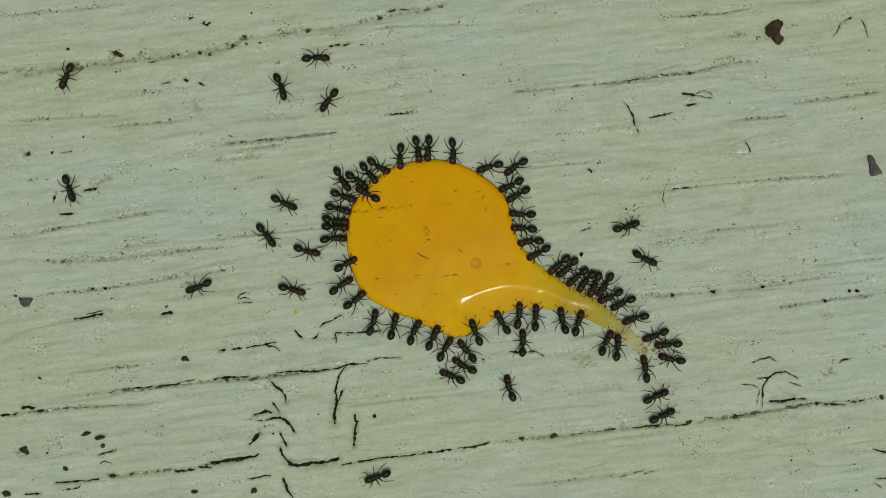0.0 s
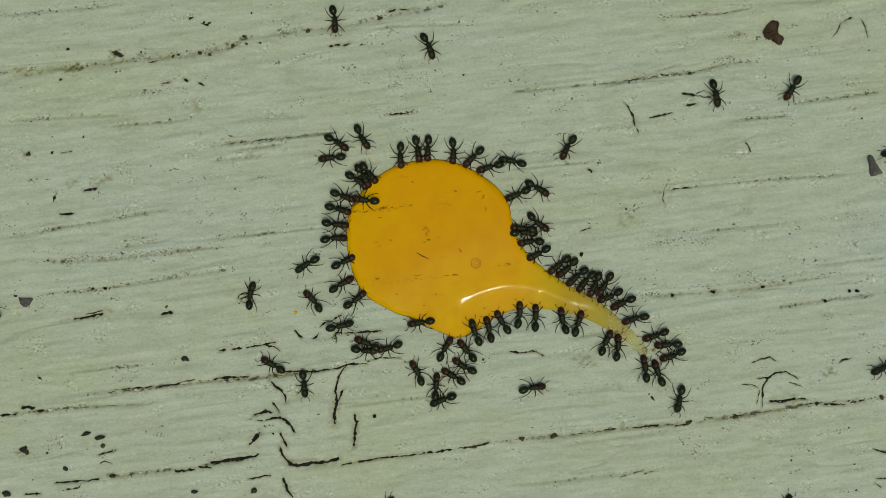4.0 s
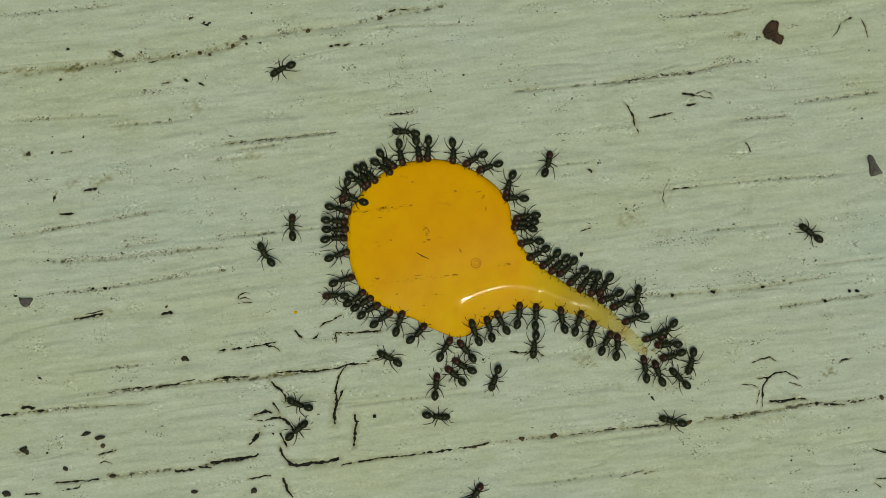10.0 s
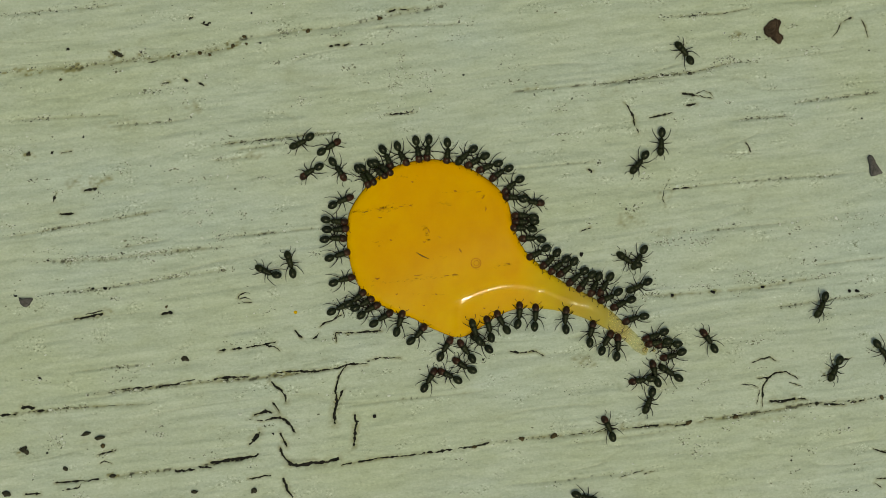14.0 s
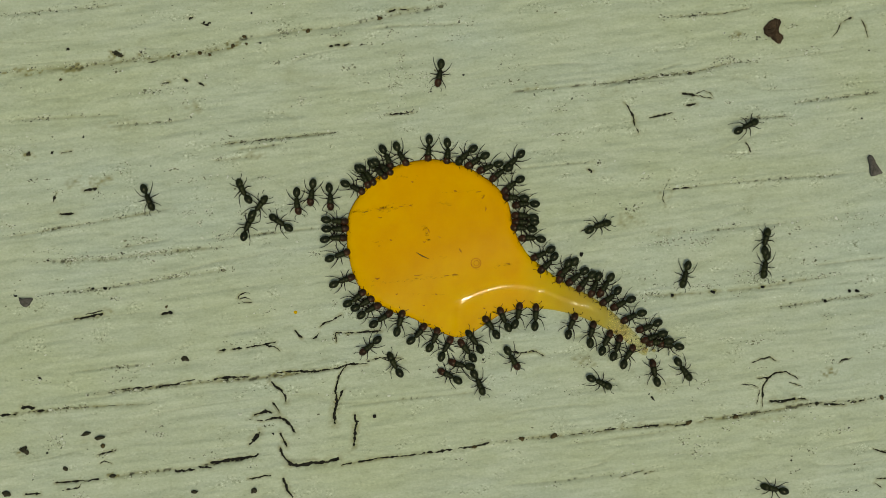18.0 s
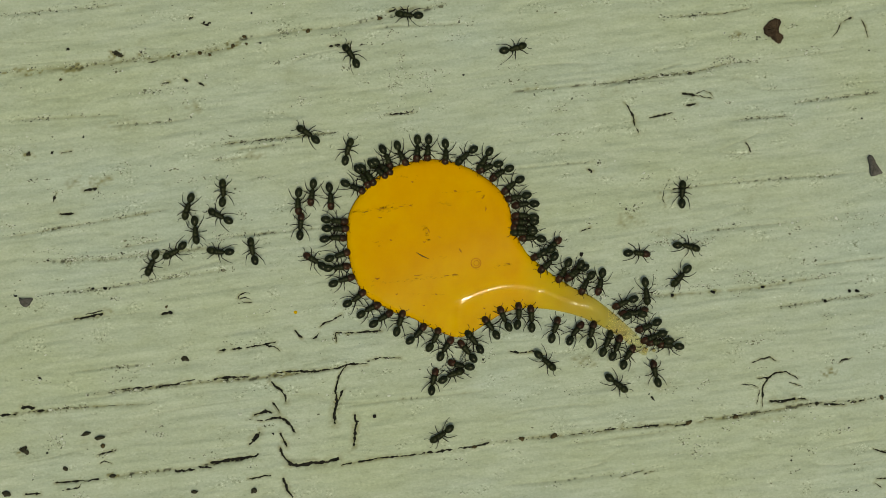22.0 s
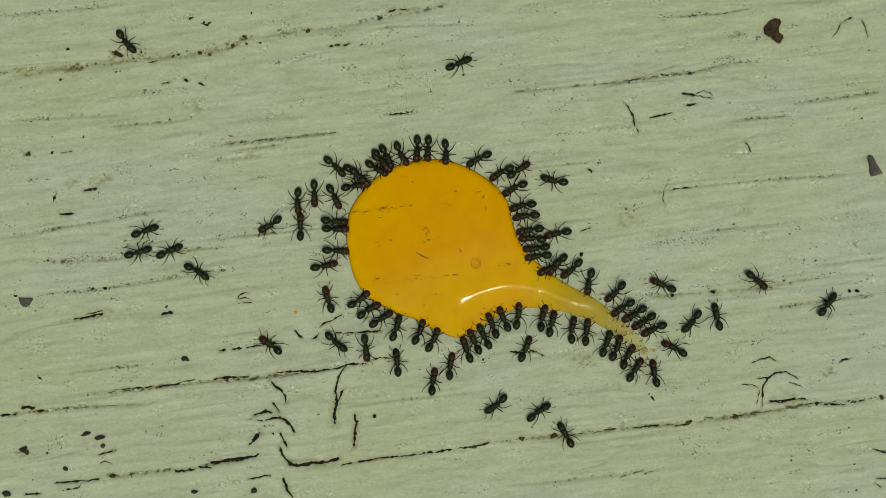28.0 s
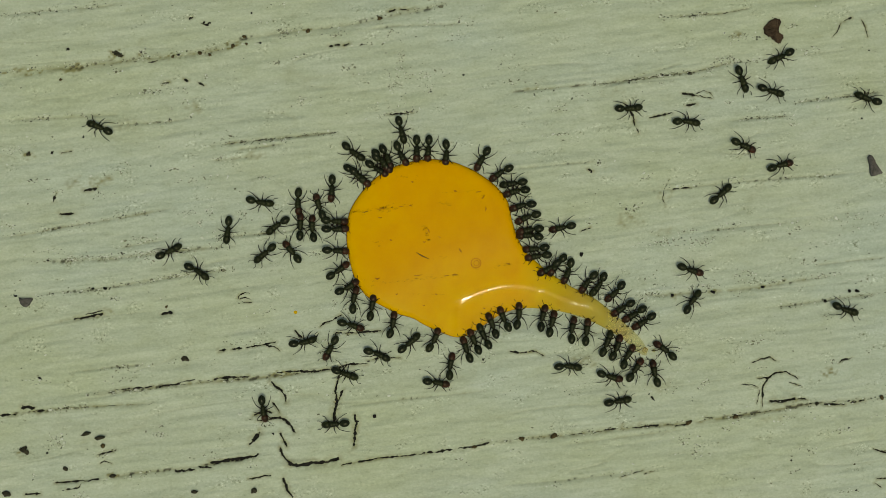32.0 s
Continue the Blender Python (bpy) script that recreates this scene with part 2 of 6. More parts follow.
    def height(self, x, y):
        """The face's height under a place of the plan."""
        p = spot(x, y)
        c, s = math.cos(TURN), math.sin(TURN)
        i, j = np.searchsorted(self.us, p.x * c + p.y * s), np.searchsorted(self.vs, p.y * c - p.x * s)
        return float(self.z[max(i - 1, 0):i + 1, max(j - 1, 0):j + 1].max())

    def fill(self, parent):
        """Black dirt in each crack: a ragged, tapered ridge that follows it."""
        for k, (points, width, broken) in enumerate(self.cracks):
            rng = np.random.default_rng(100 + k)
            p = np.array(points, float)
            run = np.concatenate(([0], np.cumsum(np.hypot(*np.diff(p, axis=0).T))))
            n = max(4, int(run[-1] / 1.6))
            s = np.linspace(0, run[-1], n)
            x, y = np.interp(s, run, p[:, 0]), np.interp(s, run, p[:, 1])
            walk_noise = np.interp(s, np.arange(0, run[-1] + 12, 6), rng.normal(0, 0.65, len(np.arange(0, run[-1] + 12, 6))))
            walk_noise += rng.normal(0, 0.28, n)
            dx, dy = np.gradient(x), np.gradient(y)
            ln = np.hypot(dx, dy) + 1e-9
            nx, ny = -dy / ln, dx / ln
            x, y = x + nx * walk_noise, y + ny * walk_noise
            f = s / run[-1]
            knots = np.arange(0, run[-1] + 8, 4)
            wide = np.interp(s, knots, rng.uniform(0.35, 1.0, len(knots)) ** 2 * 2.4) * width / 2 * (0.35 + 0.65 * np.sqrt(np.clip(4 * f * (1 - f), 0, 1)))
            knots = np.arange(0, run[-1] + 14, 7)
            whole = np.interp(s, knots, (rng.random(len(knots)) > broken * 0.9).astype(float))
            wide *= np.clip(whole * 1.4, 0.1, 1)
            bm = bmesh.new()
            last = None
            for i in range(n):
                z = self.height(x[i], y[i])
                a, b = wide[i] * rng.uniform(0.8, 1.2), wide[i] * rng.uniform(0.8, 1.2)
                row = [bm.verts.new(spot(x[i] + nx[i] * o, y[i] + ny[i] * o, z + h)) for o, h in ((-a, -0.00002), (-a * 0.6, 0.000022), (b * 0.6, 0.000022), (b, -0.00002))]
                if last and whole[i] > 0.2:
                    for m in range(3):
                        bm.faces.new((last[m], row[m], row[m + 1], last[m + 1]))
                last = row
            bmesh.ops.recalc_face_normals(bm, faces=bm.faces)
            link("crack", bm, CRACK, parent)

    def build(self):
        n, m = self.u.shape
        verts = np.stack((self.x, self.y, self.z), -1).reshape(-1, 3)
        k = (np.arange(n - 1)[:, None] * m + np.arange(m - 1)[None]).ravel()
        faces = np.stack((k, k + m, k + m + 1, k + 1), -1)
        rim = np.concatenate((np.arange(n) * m, (n - 1) * m + np.arange(1, m), (np.arange(n - 2, -1, -1)) * m + m - 1, np.arange(m - 2, 0, -1)))
        low = verts[rim].copy()
        low[:, 2] = -0.022
        a, b = rim, np.roll(rim, -1)
        la = len(verts) + np.arange(len(rim))
        lb = np.roll(la, -1)
        side = np.stack((a, la, lb, b), -1)
        verts, faces = np.concatenate((verts, low)), np.concatenate((faces, side))
        me = bpy.data.meshes.new("painted_board")
        me.vertices.add(len(verts))
        me.vertices.foreach_set("co", verts.ravel())
        me.loops.add(faces.size)
        me.loops.foreach_set("vertex_index", faces.ravel().astype(np.int32))
        me.polygons.add(len(faces))
        me.polygons.foreach_set("loop_start", np.arange(0, faces.size, 4, dtype=np.int32))
        me.update(calc_edges=True)
        extra = np.zeros(len(low))
        for name, values in (("stain", self.stain), ("dirt", self.dirt)):
            layer = me.attributes.new(name, "FLOAT", "POINT")
            layer.data.foreach_set("value", np.concatenate((np.clip(values, 0, 1).ravel(), extra)).astype(np.float32))
        me.polygons.foreach_set("use_smooth", np.ones(len(faces), dtype=bool))
        me.materials.append(PAINT)
        return new("painted_board", me)


relief = Relief()
# long furrows of the grain


def furrow(strength, width, dots, *points):
    """A long furrow of the grain; the deeper ones are broken open in places."""
    relief.seam(points, strength * 1.05, width * 1.2, dots)
    if strength > 0.47 and len(points) > 2:
        relief.crack(points, 0.5 + 0.7 * strength, broken=0.82)


def split(width, broken, *points):
    """An open crack with a stained border."""
    relief.crack(points, width * 1.08, broken=broken, halo=width * 1.5 + 2)



furrow(0.22, 4, 0.2, (0, 28), (70, 20), (165, 14), (230, 6))
furrow(0.47, 9, 0.3, (0, 132), (60, 126), (140, 118), (240, 106), (330, 98), (390, 88), (430, 68))
furrow(0.26, 7, 0.3, (400, 84), (430, 68), (540, 54), (620, 44), (760, 14), (800, 2))
furrow(0.25, 3, 0.3, (650, 52), (700, 46), (840, 42))
furrow(0.45, 3, 0.45, (900, 163), (980, 156), (1050, 149))
furrow(0.55, 5, 0.5, (1040, 152), (1100, 144), (1160, 136), (1230, 127), (1290, 112), (1340, 108))
furrow(0.48, 3, 0.4, (1180, 30), (1280, 24), (1330, 14))
furrow(0.2, 3, 0.2, (1050, 160), (1180, 120), (1210, 112))
furrow(0.3, 3, 0.3, (0, 212), (80, 210), (160, 206), (230, 202))
furrow(0.2, 3, 0.35, (190, 222), (300, 216), (340, 208))
furrow(0.55, 4, 0.45, (370, 258), (440, 250), (520, 242), (592, 235))
furrow(0.35, 4, 0.3, (370, 285), (410, 282), (450, 276))
furrow(0.5, 3, 0.5, (680, 203), (732, 199))
furrow(0.28, 3, 0.4, (1290, 214), (1340, 209), (1405, 204))
furrow(0.32, 4, 0.4, (1400, 184), (1480, 172), (1568, 163))
furrow(0.22, 4, 0.3, (1120, 340), (1200, 334), (1290, 324), (1380, 316), (1460, 311), (1540, 303))
furrow(0.25, 3, 0.2, (900, 300), (980, 292), (1060, 286))
furrow(0.45, 4, 0.4, (0, 421), (57, 414), (111, 402), (184, 391), (251, 379), (317, 367))
furrow(0.42, 3, 0.45, (395, 420), (440, 416), (475, 413), (520, 408), (600, 400))
furrow(0.55, 3, 0.5, (480, 247), (530, 241), (600, 234))
furrow(0.4, 3, 0.4, (395, 268), (450, 262), (510, 254))
furrow(0.42, 6, 0.45, (60, 462), (130, 463), (200, 459), (270, 450), (340, 441), (420, 436))
furrow(0.3, 5, 0.3, (210, 440), (250, 432), (300, 424))
furrow(0.26, 4, 0.3, (40, 522), (140, 515), (220, 505), (260, 497), (330, 488), (380, 481), (418, 475))
furrow(0.35, 4, 0.35, (60, 575), (130, 565), (200, 555))
furrow(0.25, 3, 0.3, (120, 660), (200, 650), (260, 646))
furrow(0.6, 6, 0.4, (150, 702), (220, 692), (300, 683), (380, 675), (440, 671), (520, 662), (600, 651), (650, 645))
furrow(0.5, 5, 0.35, (0, 734), (60, 728), (160, 720), (280, 714))
furrow(0.45, 5, 0.35, (180, 850), (240, 838), (320, 830), (400, 818), (460, 808))
furrow(0.4, 5, 0.35, (1110, 525), (1190, 522), (1260, 517), (1350, 508), (1420, 496), (1490, 485))
furrow(0.3, 4, 0.4, (1360, 545), (1410, 539), (1480, 529), (1568, 519))
furrow(0.35, 4, 0.3, (1440, 470), (1510, 462), (1568, 456))
furrow(0.6, 6, 0.4, (860, 786), (930, 776), (1000, 771), (1080, 762), (1160, 754), (1230, 748), (1300, 738), (1370, 726), (1440, 714), (1568, 704))
furrow(0.2, 5, 0.1, (980, 790), (1120, 772), (1230, 758))
furrow(0.25, 4, 0.2, (600, 720), (720, 706), (880, 690))
furrow(0.15, 4, 0.25, (890, 860), (1000, 850), (1120, 835))
furrow(0.2, 4, 0.2, (1000, 600), (1060, 590), (1130, 584))
furrow(0.2, 4, 0.25, (1240, 410), (1330, 400), (1400, 394))
furrow(0.75, 5, 0.6, (620, 376), (690, 369), (730, 364))
furrow(0.6, 3, 0.5, (780, 341), (850, 337))
furrow(0.75, 4, 0.6, (690, 500), (760, 490), (815, 486))
furrow(0.3, 4, 0.3, (640, 478), (670, 490))
# open cracks
split(4, 0.1, (0, 735), (28, 734))
split(5, 0, (38, 722), (50, 719), (62, 723))
split(4, 0.2, (66, 729), (92, 725))
split(2.4, 0.4, (205, 691), (240, 687), (270, 684))
split(3.2, 0.1, (285, 683), (310, 681), (318, 676), (345, 673))
split(2, 0.2, (352, 675), (372, 674))
split(4, 0.05, (378, 672), (400, 668), (430, 668), (440, 667))
split(3, 0.1, (490, 660), (520, 657), (560, 658), (600, 651), (615, 645), (650, 644))
split(2, 0.3, (650, 640), (672, 633), (710, 634))
split(2.6, 0, (612, 648), (600, 664), (594, 690), (595, 712))
split(7.5, 0, (596, 700), (595, 716), (592, 732), (593, 750))
split(3, 0.1, (607, 690), (598, 712), (595, 722))
split(4, 0, (628, 733), (629, 746))
split(5.5, 0, (632, 744), (629, 758), (626, 790))
split(6, 0, (480, 676), (488, 684), (498, 690), (505, 702), (506, 712))
split(2.5, 0, (482, 712), (495, 730))
split(2.2, 0.4, (440, 744), (466, 745), (490, 739))
split(5.5, 0, (480, 741), (494, 738), (504, 743), (514, 752), (522, 766))
split(4, 0.1, (450, 736), (470, 728), (482, 730))
split(7.5, 0, (460, 765), (453, 774), (447, 780))
split(2.5, 0, (449, 779), (441, 787))
split(5.5, 0, (496, 766), (501, 778), (508, 790))
split(4, 0, (496, 792), (500, 806), (512, 818), (524, 826))
split(7.5, 0, (510, 822), (530, 824), (548, 820), (575, 819), (600, 812))
split(6, 0, (501, 846), (505, 858), (509, 868), (518, 881))
split(3, 0.1, (604, 823), (640, 817), (680, 810), (720, 807))
split(3.2, 0.1, (720, 807), (760, 801), (800, 796), (840, 790))
split(3, 0, (840, 791), (866, 783))
split(3.4, 0, (98, 855), (130, 853), (176, 848))
split(2, 0.2, (145, 853), (140, 862), (110, 868))
split(3, 0, (45, 876), (72, 873))
split(3, 0, (310, 835), (345, 831))
split(2.4, 0, (350, 826), (375, 828))
split(5.5, 0, (372, 820), (400, 815), (425, 811), (450, 808))
split(2, 0, (448, 810), (458, 803))
split(4, 0, (388, 621), (400, 619))
split(4, 0, (410, 619), (428, 617))
split(2.6, 0, (435, 616), (470, 610), (488, 606))
split(2.6, 0, (470, 612), (486, 614), (496, 622))
split(5, 0.05, (130, 565), (150, 562), (160, 560), (182, 556))
split(4, 0, (285, 556), (302, 554))
split(2, 0.3, (440, 848), (480, 841))
split(2.8, 0.1, (594, 590), (630, 589), (674, 586))
split(2.2, 0.1, (900, 622), (920, 625), (948, 622), (962, 630))
split(2.4, 0.2, (566, 578), (575, 571), (590, 567), (604, 557))
split(2.4, 0, (522, 584), (527, 592), (534, 599))
split(2.0, 0, (564, 590), (558, 598), (553, 600))
split(1.8, 0, (594, 590), (595, 606))
split(1.3, 0.2, (1098, 845), (1120, 838), (1138, 833))
split(1.3, 0.2, (1140, 838), (1160, 834))
split(1.7, 0.1, (1105, 183), (1112, 190), (1118, 202))
split(4.5, 0, (1117, 199), (1121, 207), (1122, 214))
split(1.6, 0.3, (1122, 212), (1124, 222), (1130, 236))
split(2.6, 0, (1149, 209), (1172, 204), (1190, 199))
split(3.4, 0, (1207, 165), (1230, 169))
split(1.2, 0, (1228, 169), (1250, 173), (1262, 175))
split(0.9, 0, (1230, 166), (1244, 161), (1256, 164), (1262, 173))
split(3.2, 0, (1214, 187), (1232, 184))
split(1.1, 0.1, (1473, 66), (1480, 58), (1488, 41))
split(2.0, 0, (1493, 38), (1500, 34), (1507, 32))
split(1.1, 0, (1524, 35), (1531, 48), (1536, 66))
split(1.9, 0, (1340, 670), (1360, 668), (1372, 660), (1390, 658), (1412, 670))
split(2.3, 0, (1360, 668), (1350, 684), (1349, 720))
split(1.2, 0.2, (1344, 690), (1340, 716))
split(1.2, 0.2, (1312, 680), (1330, 682), (1342, 686))
split(1.2, 0, (1396, 676), (1418, 684))
split(1.8, 0.1, (1330, 642), (1345, 636), (1362, 632), (1376, 640))
split(6.5, 0, (1362, 711), (1385, 711), (1408, 706))
split(3, 0, (1412, 706), (1428, 707))
split(2.6, 0.1, (1458, 716), (1496, 716))
split(2.6, 0.1, (1505, 713), (1530, 709))
split(2, 0.1, (1485, 642), (1490, 638), (1508, 634))
split(4, 0.1, (1068, 762), (1090, 760))
split(3, 0.2, (1120, 757), (1168, 753))
split(3, 0, (1194, 754), (1216, 751))
split(2.4, 0, (1250, 739), (1262, 740))
split(1.3, 0, (420, 530), (424, 522), (434, 518), (442, 520))
split(1.2, 0, (424, 530), (434, 526), (444, 530))
split(1.1, 0, (428, 534), (446, 536))
split(3.4, 0, (148, 338), (160, 336), (172, 333))
split(2.4, 0.1, (94, 358), (96, 348), (100, 342))
split(4.5, 0.1, (105, 379), (118, 379), (131, 378))
split(1.6, 0, (108, 271), (128, 268))
split(1.6, 0.1, (262, 111), (280, 108))
split(1.8, 0.2, (1190, 335), (1222, 332))
split(2.2, 0.2, (690, 203), (710, 201), (731, 198))
split(3.4, 0.1, (688, 20), (700, 17))
split(3.4, 0.2, (708, 17), (732, 15))
split(3.4, 0, (582, 82), (590, 81))
split(4, 0, (592, 80), (602, 79))
split(3, 0.2, (608, 81), (618, 78))
split(2.6, 0.2, (356, 42), (366, 45), (372, 41))
split(3, 0, (334, 33), (342, 31))
split(2, 0, (1320, 252), (1326, 264), (1328, 270))
split(1.4, 0.2, (1028, 410), (1046, 402))
split(2.6, 0.2, (286, 148), (300, 146))
split(2.4, 0, (326, 141), (334, 143))
split(2.8, 0, (352, 147), (362, 152))
split(1.8, 0, (1548, 855), (1560, 863))
split(1.8, 0, (1550, 848), (1568, 846))
split(1.6, 0, (1040, 300), (1050, 304))
split(2, 0, (1545, 795), (1568, 801))
split(0.8, 0.3, (1184, 318), (1176, 335), (1172, 350), (1178, 366))
split(2, 0, (152, 557), (168, 553), (186, 548))
split(2.2, 0.1, (174, 806), (190, 801), (206, 797))
split(1.3, 0, (176, 820), (184, 816), (198, 821))
split(3.4, 0.2, (860, 345), (855, 356))
split(5, 0.45, (624, 376), (660, 371), (700, 368), (730, 364))
split(3, 0.4, (790, 341), (850, 337))
split(3.4, 0.5, (700, 500), (760, 491), (786, 488))
split(5, 0.05, (786, 488), (812, 486))
split(4, 0.4, (880, 468), (900, 470))
split(3, 0, (845, 362), (850, 356))
split(2, 0.2, (1380, 498), (1390, 496))
# smudges of grime
relief.blotch(25, 127, 40, 7, 0.55)
relief.blotch(60, 127, 26, 8, 0.9)
relief.blotch(130, 121, 26, 8, 0.9)
relief.blotch(206, 97, 16, 8, 1.05)
relief.blotch(412, 82, 10, 8, 1.05)
relief.blotch(250, 100, 8, 8, 0.6)
relief.blotch(305, 100, 8, 7, 0.75)
relief.blotch(544, 54, 12, 4, 1.2)
relief.blotch(198, 842, 16, 6, 1.2)
relief.blotch(497, 662, 26, 6, 1.05)
relief.blotch(1262, 517, 9, 5, 1.05)
relief.blotch(1190, 524, 6, 5, 0.75)
relief.blotch(1348, 507, 7, 5, 0.9)
relief.blotch(1302, 61, 9, 6, 0.675)
relief.blotch(1180, 340, 18, 12, 0.375)
relief.blotch(180, 558, 30, 8, 0.525)
relief.blotch(410, 508, 8, 3, 0.45)
relief.blotch(52, 274, 7, 8, 0.9)
relief.blotch(42, 798, 12, 9, 0.825)
relief.blotch(1468, 661, 8, 8, 0.75)
relief.blotch(208, 220, 50, 12, 0.225)
relief.blotch(1120, 388, 30, 12, 0.3)
relief.blotch(760, 400, 30, 14, 0.3)
relief.blotch(1190, 412, 46, 10, 0.18)
relief.blotch(455, 275, 26, 6, 0.3)
relief.blotch(1120, 752, 40, 10, 0.375)
relief.blotch(1170, 680, 24, 12, 0.18)
relief.blotch(1032, 640, 20, 10, 0.375)
relief.blotch(1370, 740, 40, 6, 0.27)
relief.blotch(340, 190, 14, 14, 0.3)
relief.blotch(130, 320, 14, 10, 0.375)
relief.blotch(180, 320, 30, 8, 0.375)
relief.blotch(1085, 160, 30, 8, 0.225)
relief.blotch(940, 158, 20, 5, 0.45)
relief.blotch(890, 470, 12, 6, 0.45)
relief.blotch(845, 467, 7, 4, 0.3)
board = tagged(relief.build(), "old wooden board with flaking pale sage paint, cracked along the grain", "board", kind="structure")
relief.fill(board)
sheet = bmesh.new()
bmesh.ops.create_grid(sheet, x_segments=40, y_segments=40, size=400)
ground = tagged(link("ground", sheet, SOIL), "bare brown soil under the board", "ground", kind="structure")
ground.location.z = -0.022




MM = 0.00094


def ball(bm, x, z, rx, ry, rz, pitch=0.0, egg=0.0, y=0.0, segments=12, rings=8):
    m = Matrix.Translation((x * MM, y * MM, z * MM)) @ Matrix.Rotation(radians(pitch), 4, "Y") @ Matrix.Diagonal((rx * MM, ry * MM, rz * MM, 1))
    made = bmesh.ops.create_uvsphere(bm, u_segments=segments, v_segments=rings, radius=1)["verts"]
    for v in made:
        v.co = Vector((v.co.z, v.co.y, v.co.x))
        v.co.y *= 1 + egg * v.co.x
        v.co.z *= 1 + egg * v.co.x
        v.co = m @ v.co


def tube(bm, points, radii, sides=5):
    """A bent, tapered tube through points in millimetres."""
    pts = [Vector(p) * MM for p in points]
    last = None
    for k, (p, r) in enumerate(zip(pts, radii)):
        way = (pts[min(k + 1, len(pts) - 1)] - pts[max(k - 1, 0)]).normalized()
        side = way.cross(Vector((0.1, 0.2, 1))).normalized()
        up = side.cross(way)
        ring = [bm.verts.new(p + (side * math.cos(a) + up * math.sin(a)) * r * MM) for a in (2 * math.pi * i / sides for i in range(sides))]
        if last:
            for i in range(sides):
                bm.faces.new((last[i], last[(i + 1) % sides], ring[(i + 1) % sides], ring[i]))
        else:
            bm.faces.new(ring[::-1])
        last = ring
    bm.faces.new(last)


# ---- the pool of syrup ----
RIM = ((735, 285), (768, 282), (805, 288), (842, 304), (878, 330), (899, 358), (907, 392), (919, 427), (941, 456), (975, 484), (1012, 508), (1050, 527), (1084, 553), (1112, 578),
       (1136, 603), (1146, 628), (1130, 627), (1104, 602), (1070, 581), (1030, 562), (990, 551), (952, 546), (916, 547), (884, 558), (856, 576), (828, 593), (806, 597), (775, 586),
       (750, 575), (731, 564), (704, 556), (680, 544), (660, 533), (641, 516), (625, 486), (616, 449), (613, 412), (620, 372), (646, 333), (676, 307), (706, 292))


def smooth_loop(points, steps):
    """A closed smooth curve through a few points."""
    out = []
    n = len(points)
    for k in range(n):
        a, b, c, d = (np.array(points[(k + i) % n], float) for i in (-1, 0, 1, 2))
        for i in range(steps):
            f = i / steps
            out.append(0.5 * (2 * b + (c - a) * f + (2 * a - 5 * b + 4 * c - d) * f * f + (3 * b - a - 3 * c + d) * f ** 3))
    return np.array(out)


CREST = ((740, 592), (775, 562), (805, 541), (840, 522), (880, 509), (905, 507), (940, 511), (980, 522), (1020, 537), (1060, 554), (1100, 584), (1145, 630))


def smooth_open(points, steps):
    """An open smooth curve through a few points."""
    ends = [tuple(2 * np.array(points[0]) - np.array(points[1]))] + list(points) + [tuple(2 * np.array(points[-1]) - np.array(points[-2]))]
    return smooth_loop(ends, steps)[steps:steps * (len(points))]


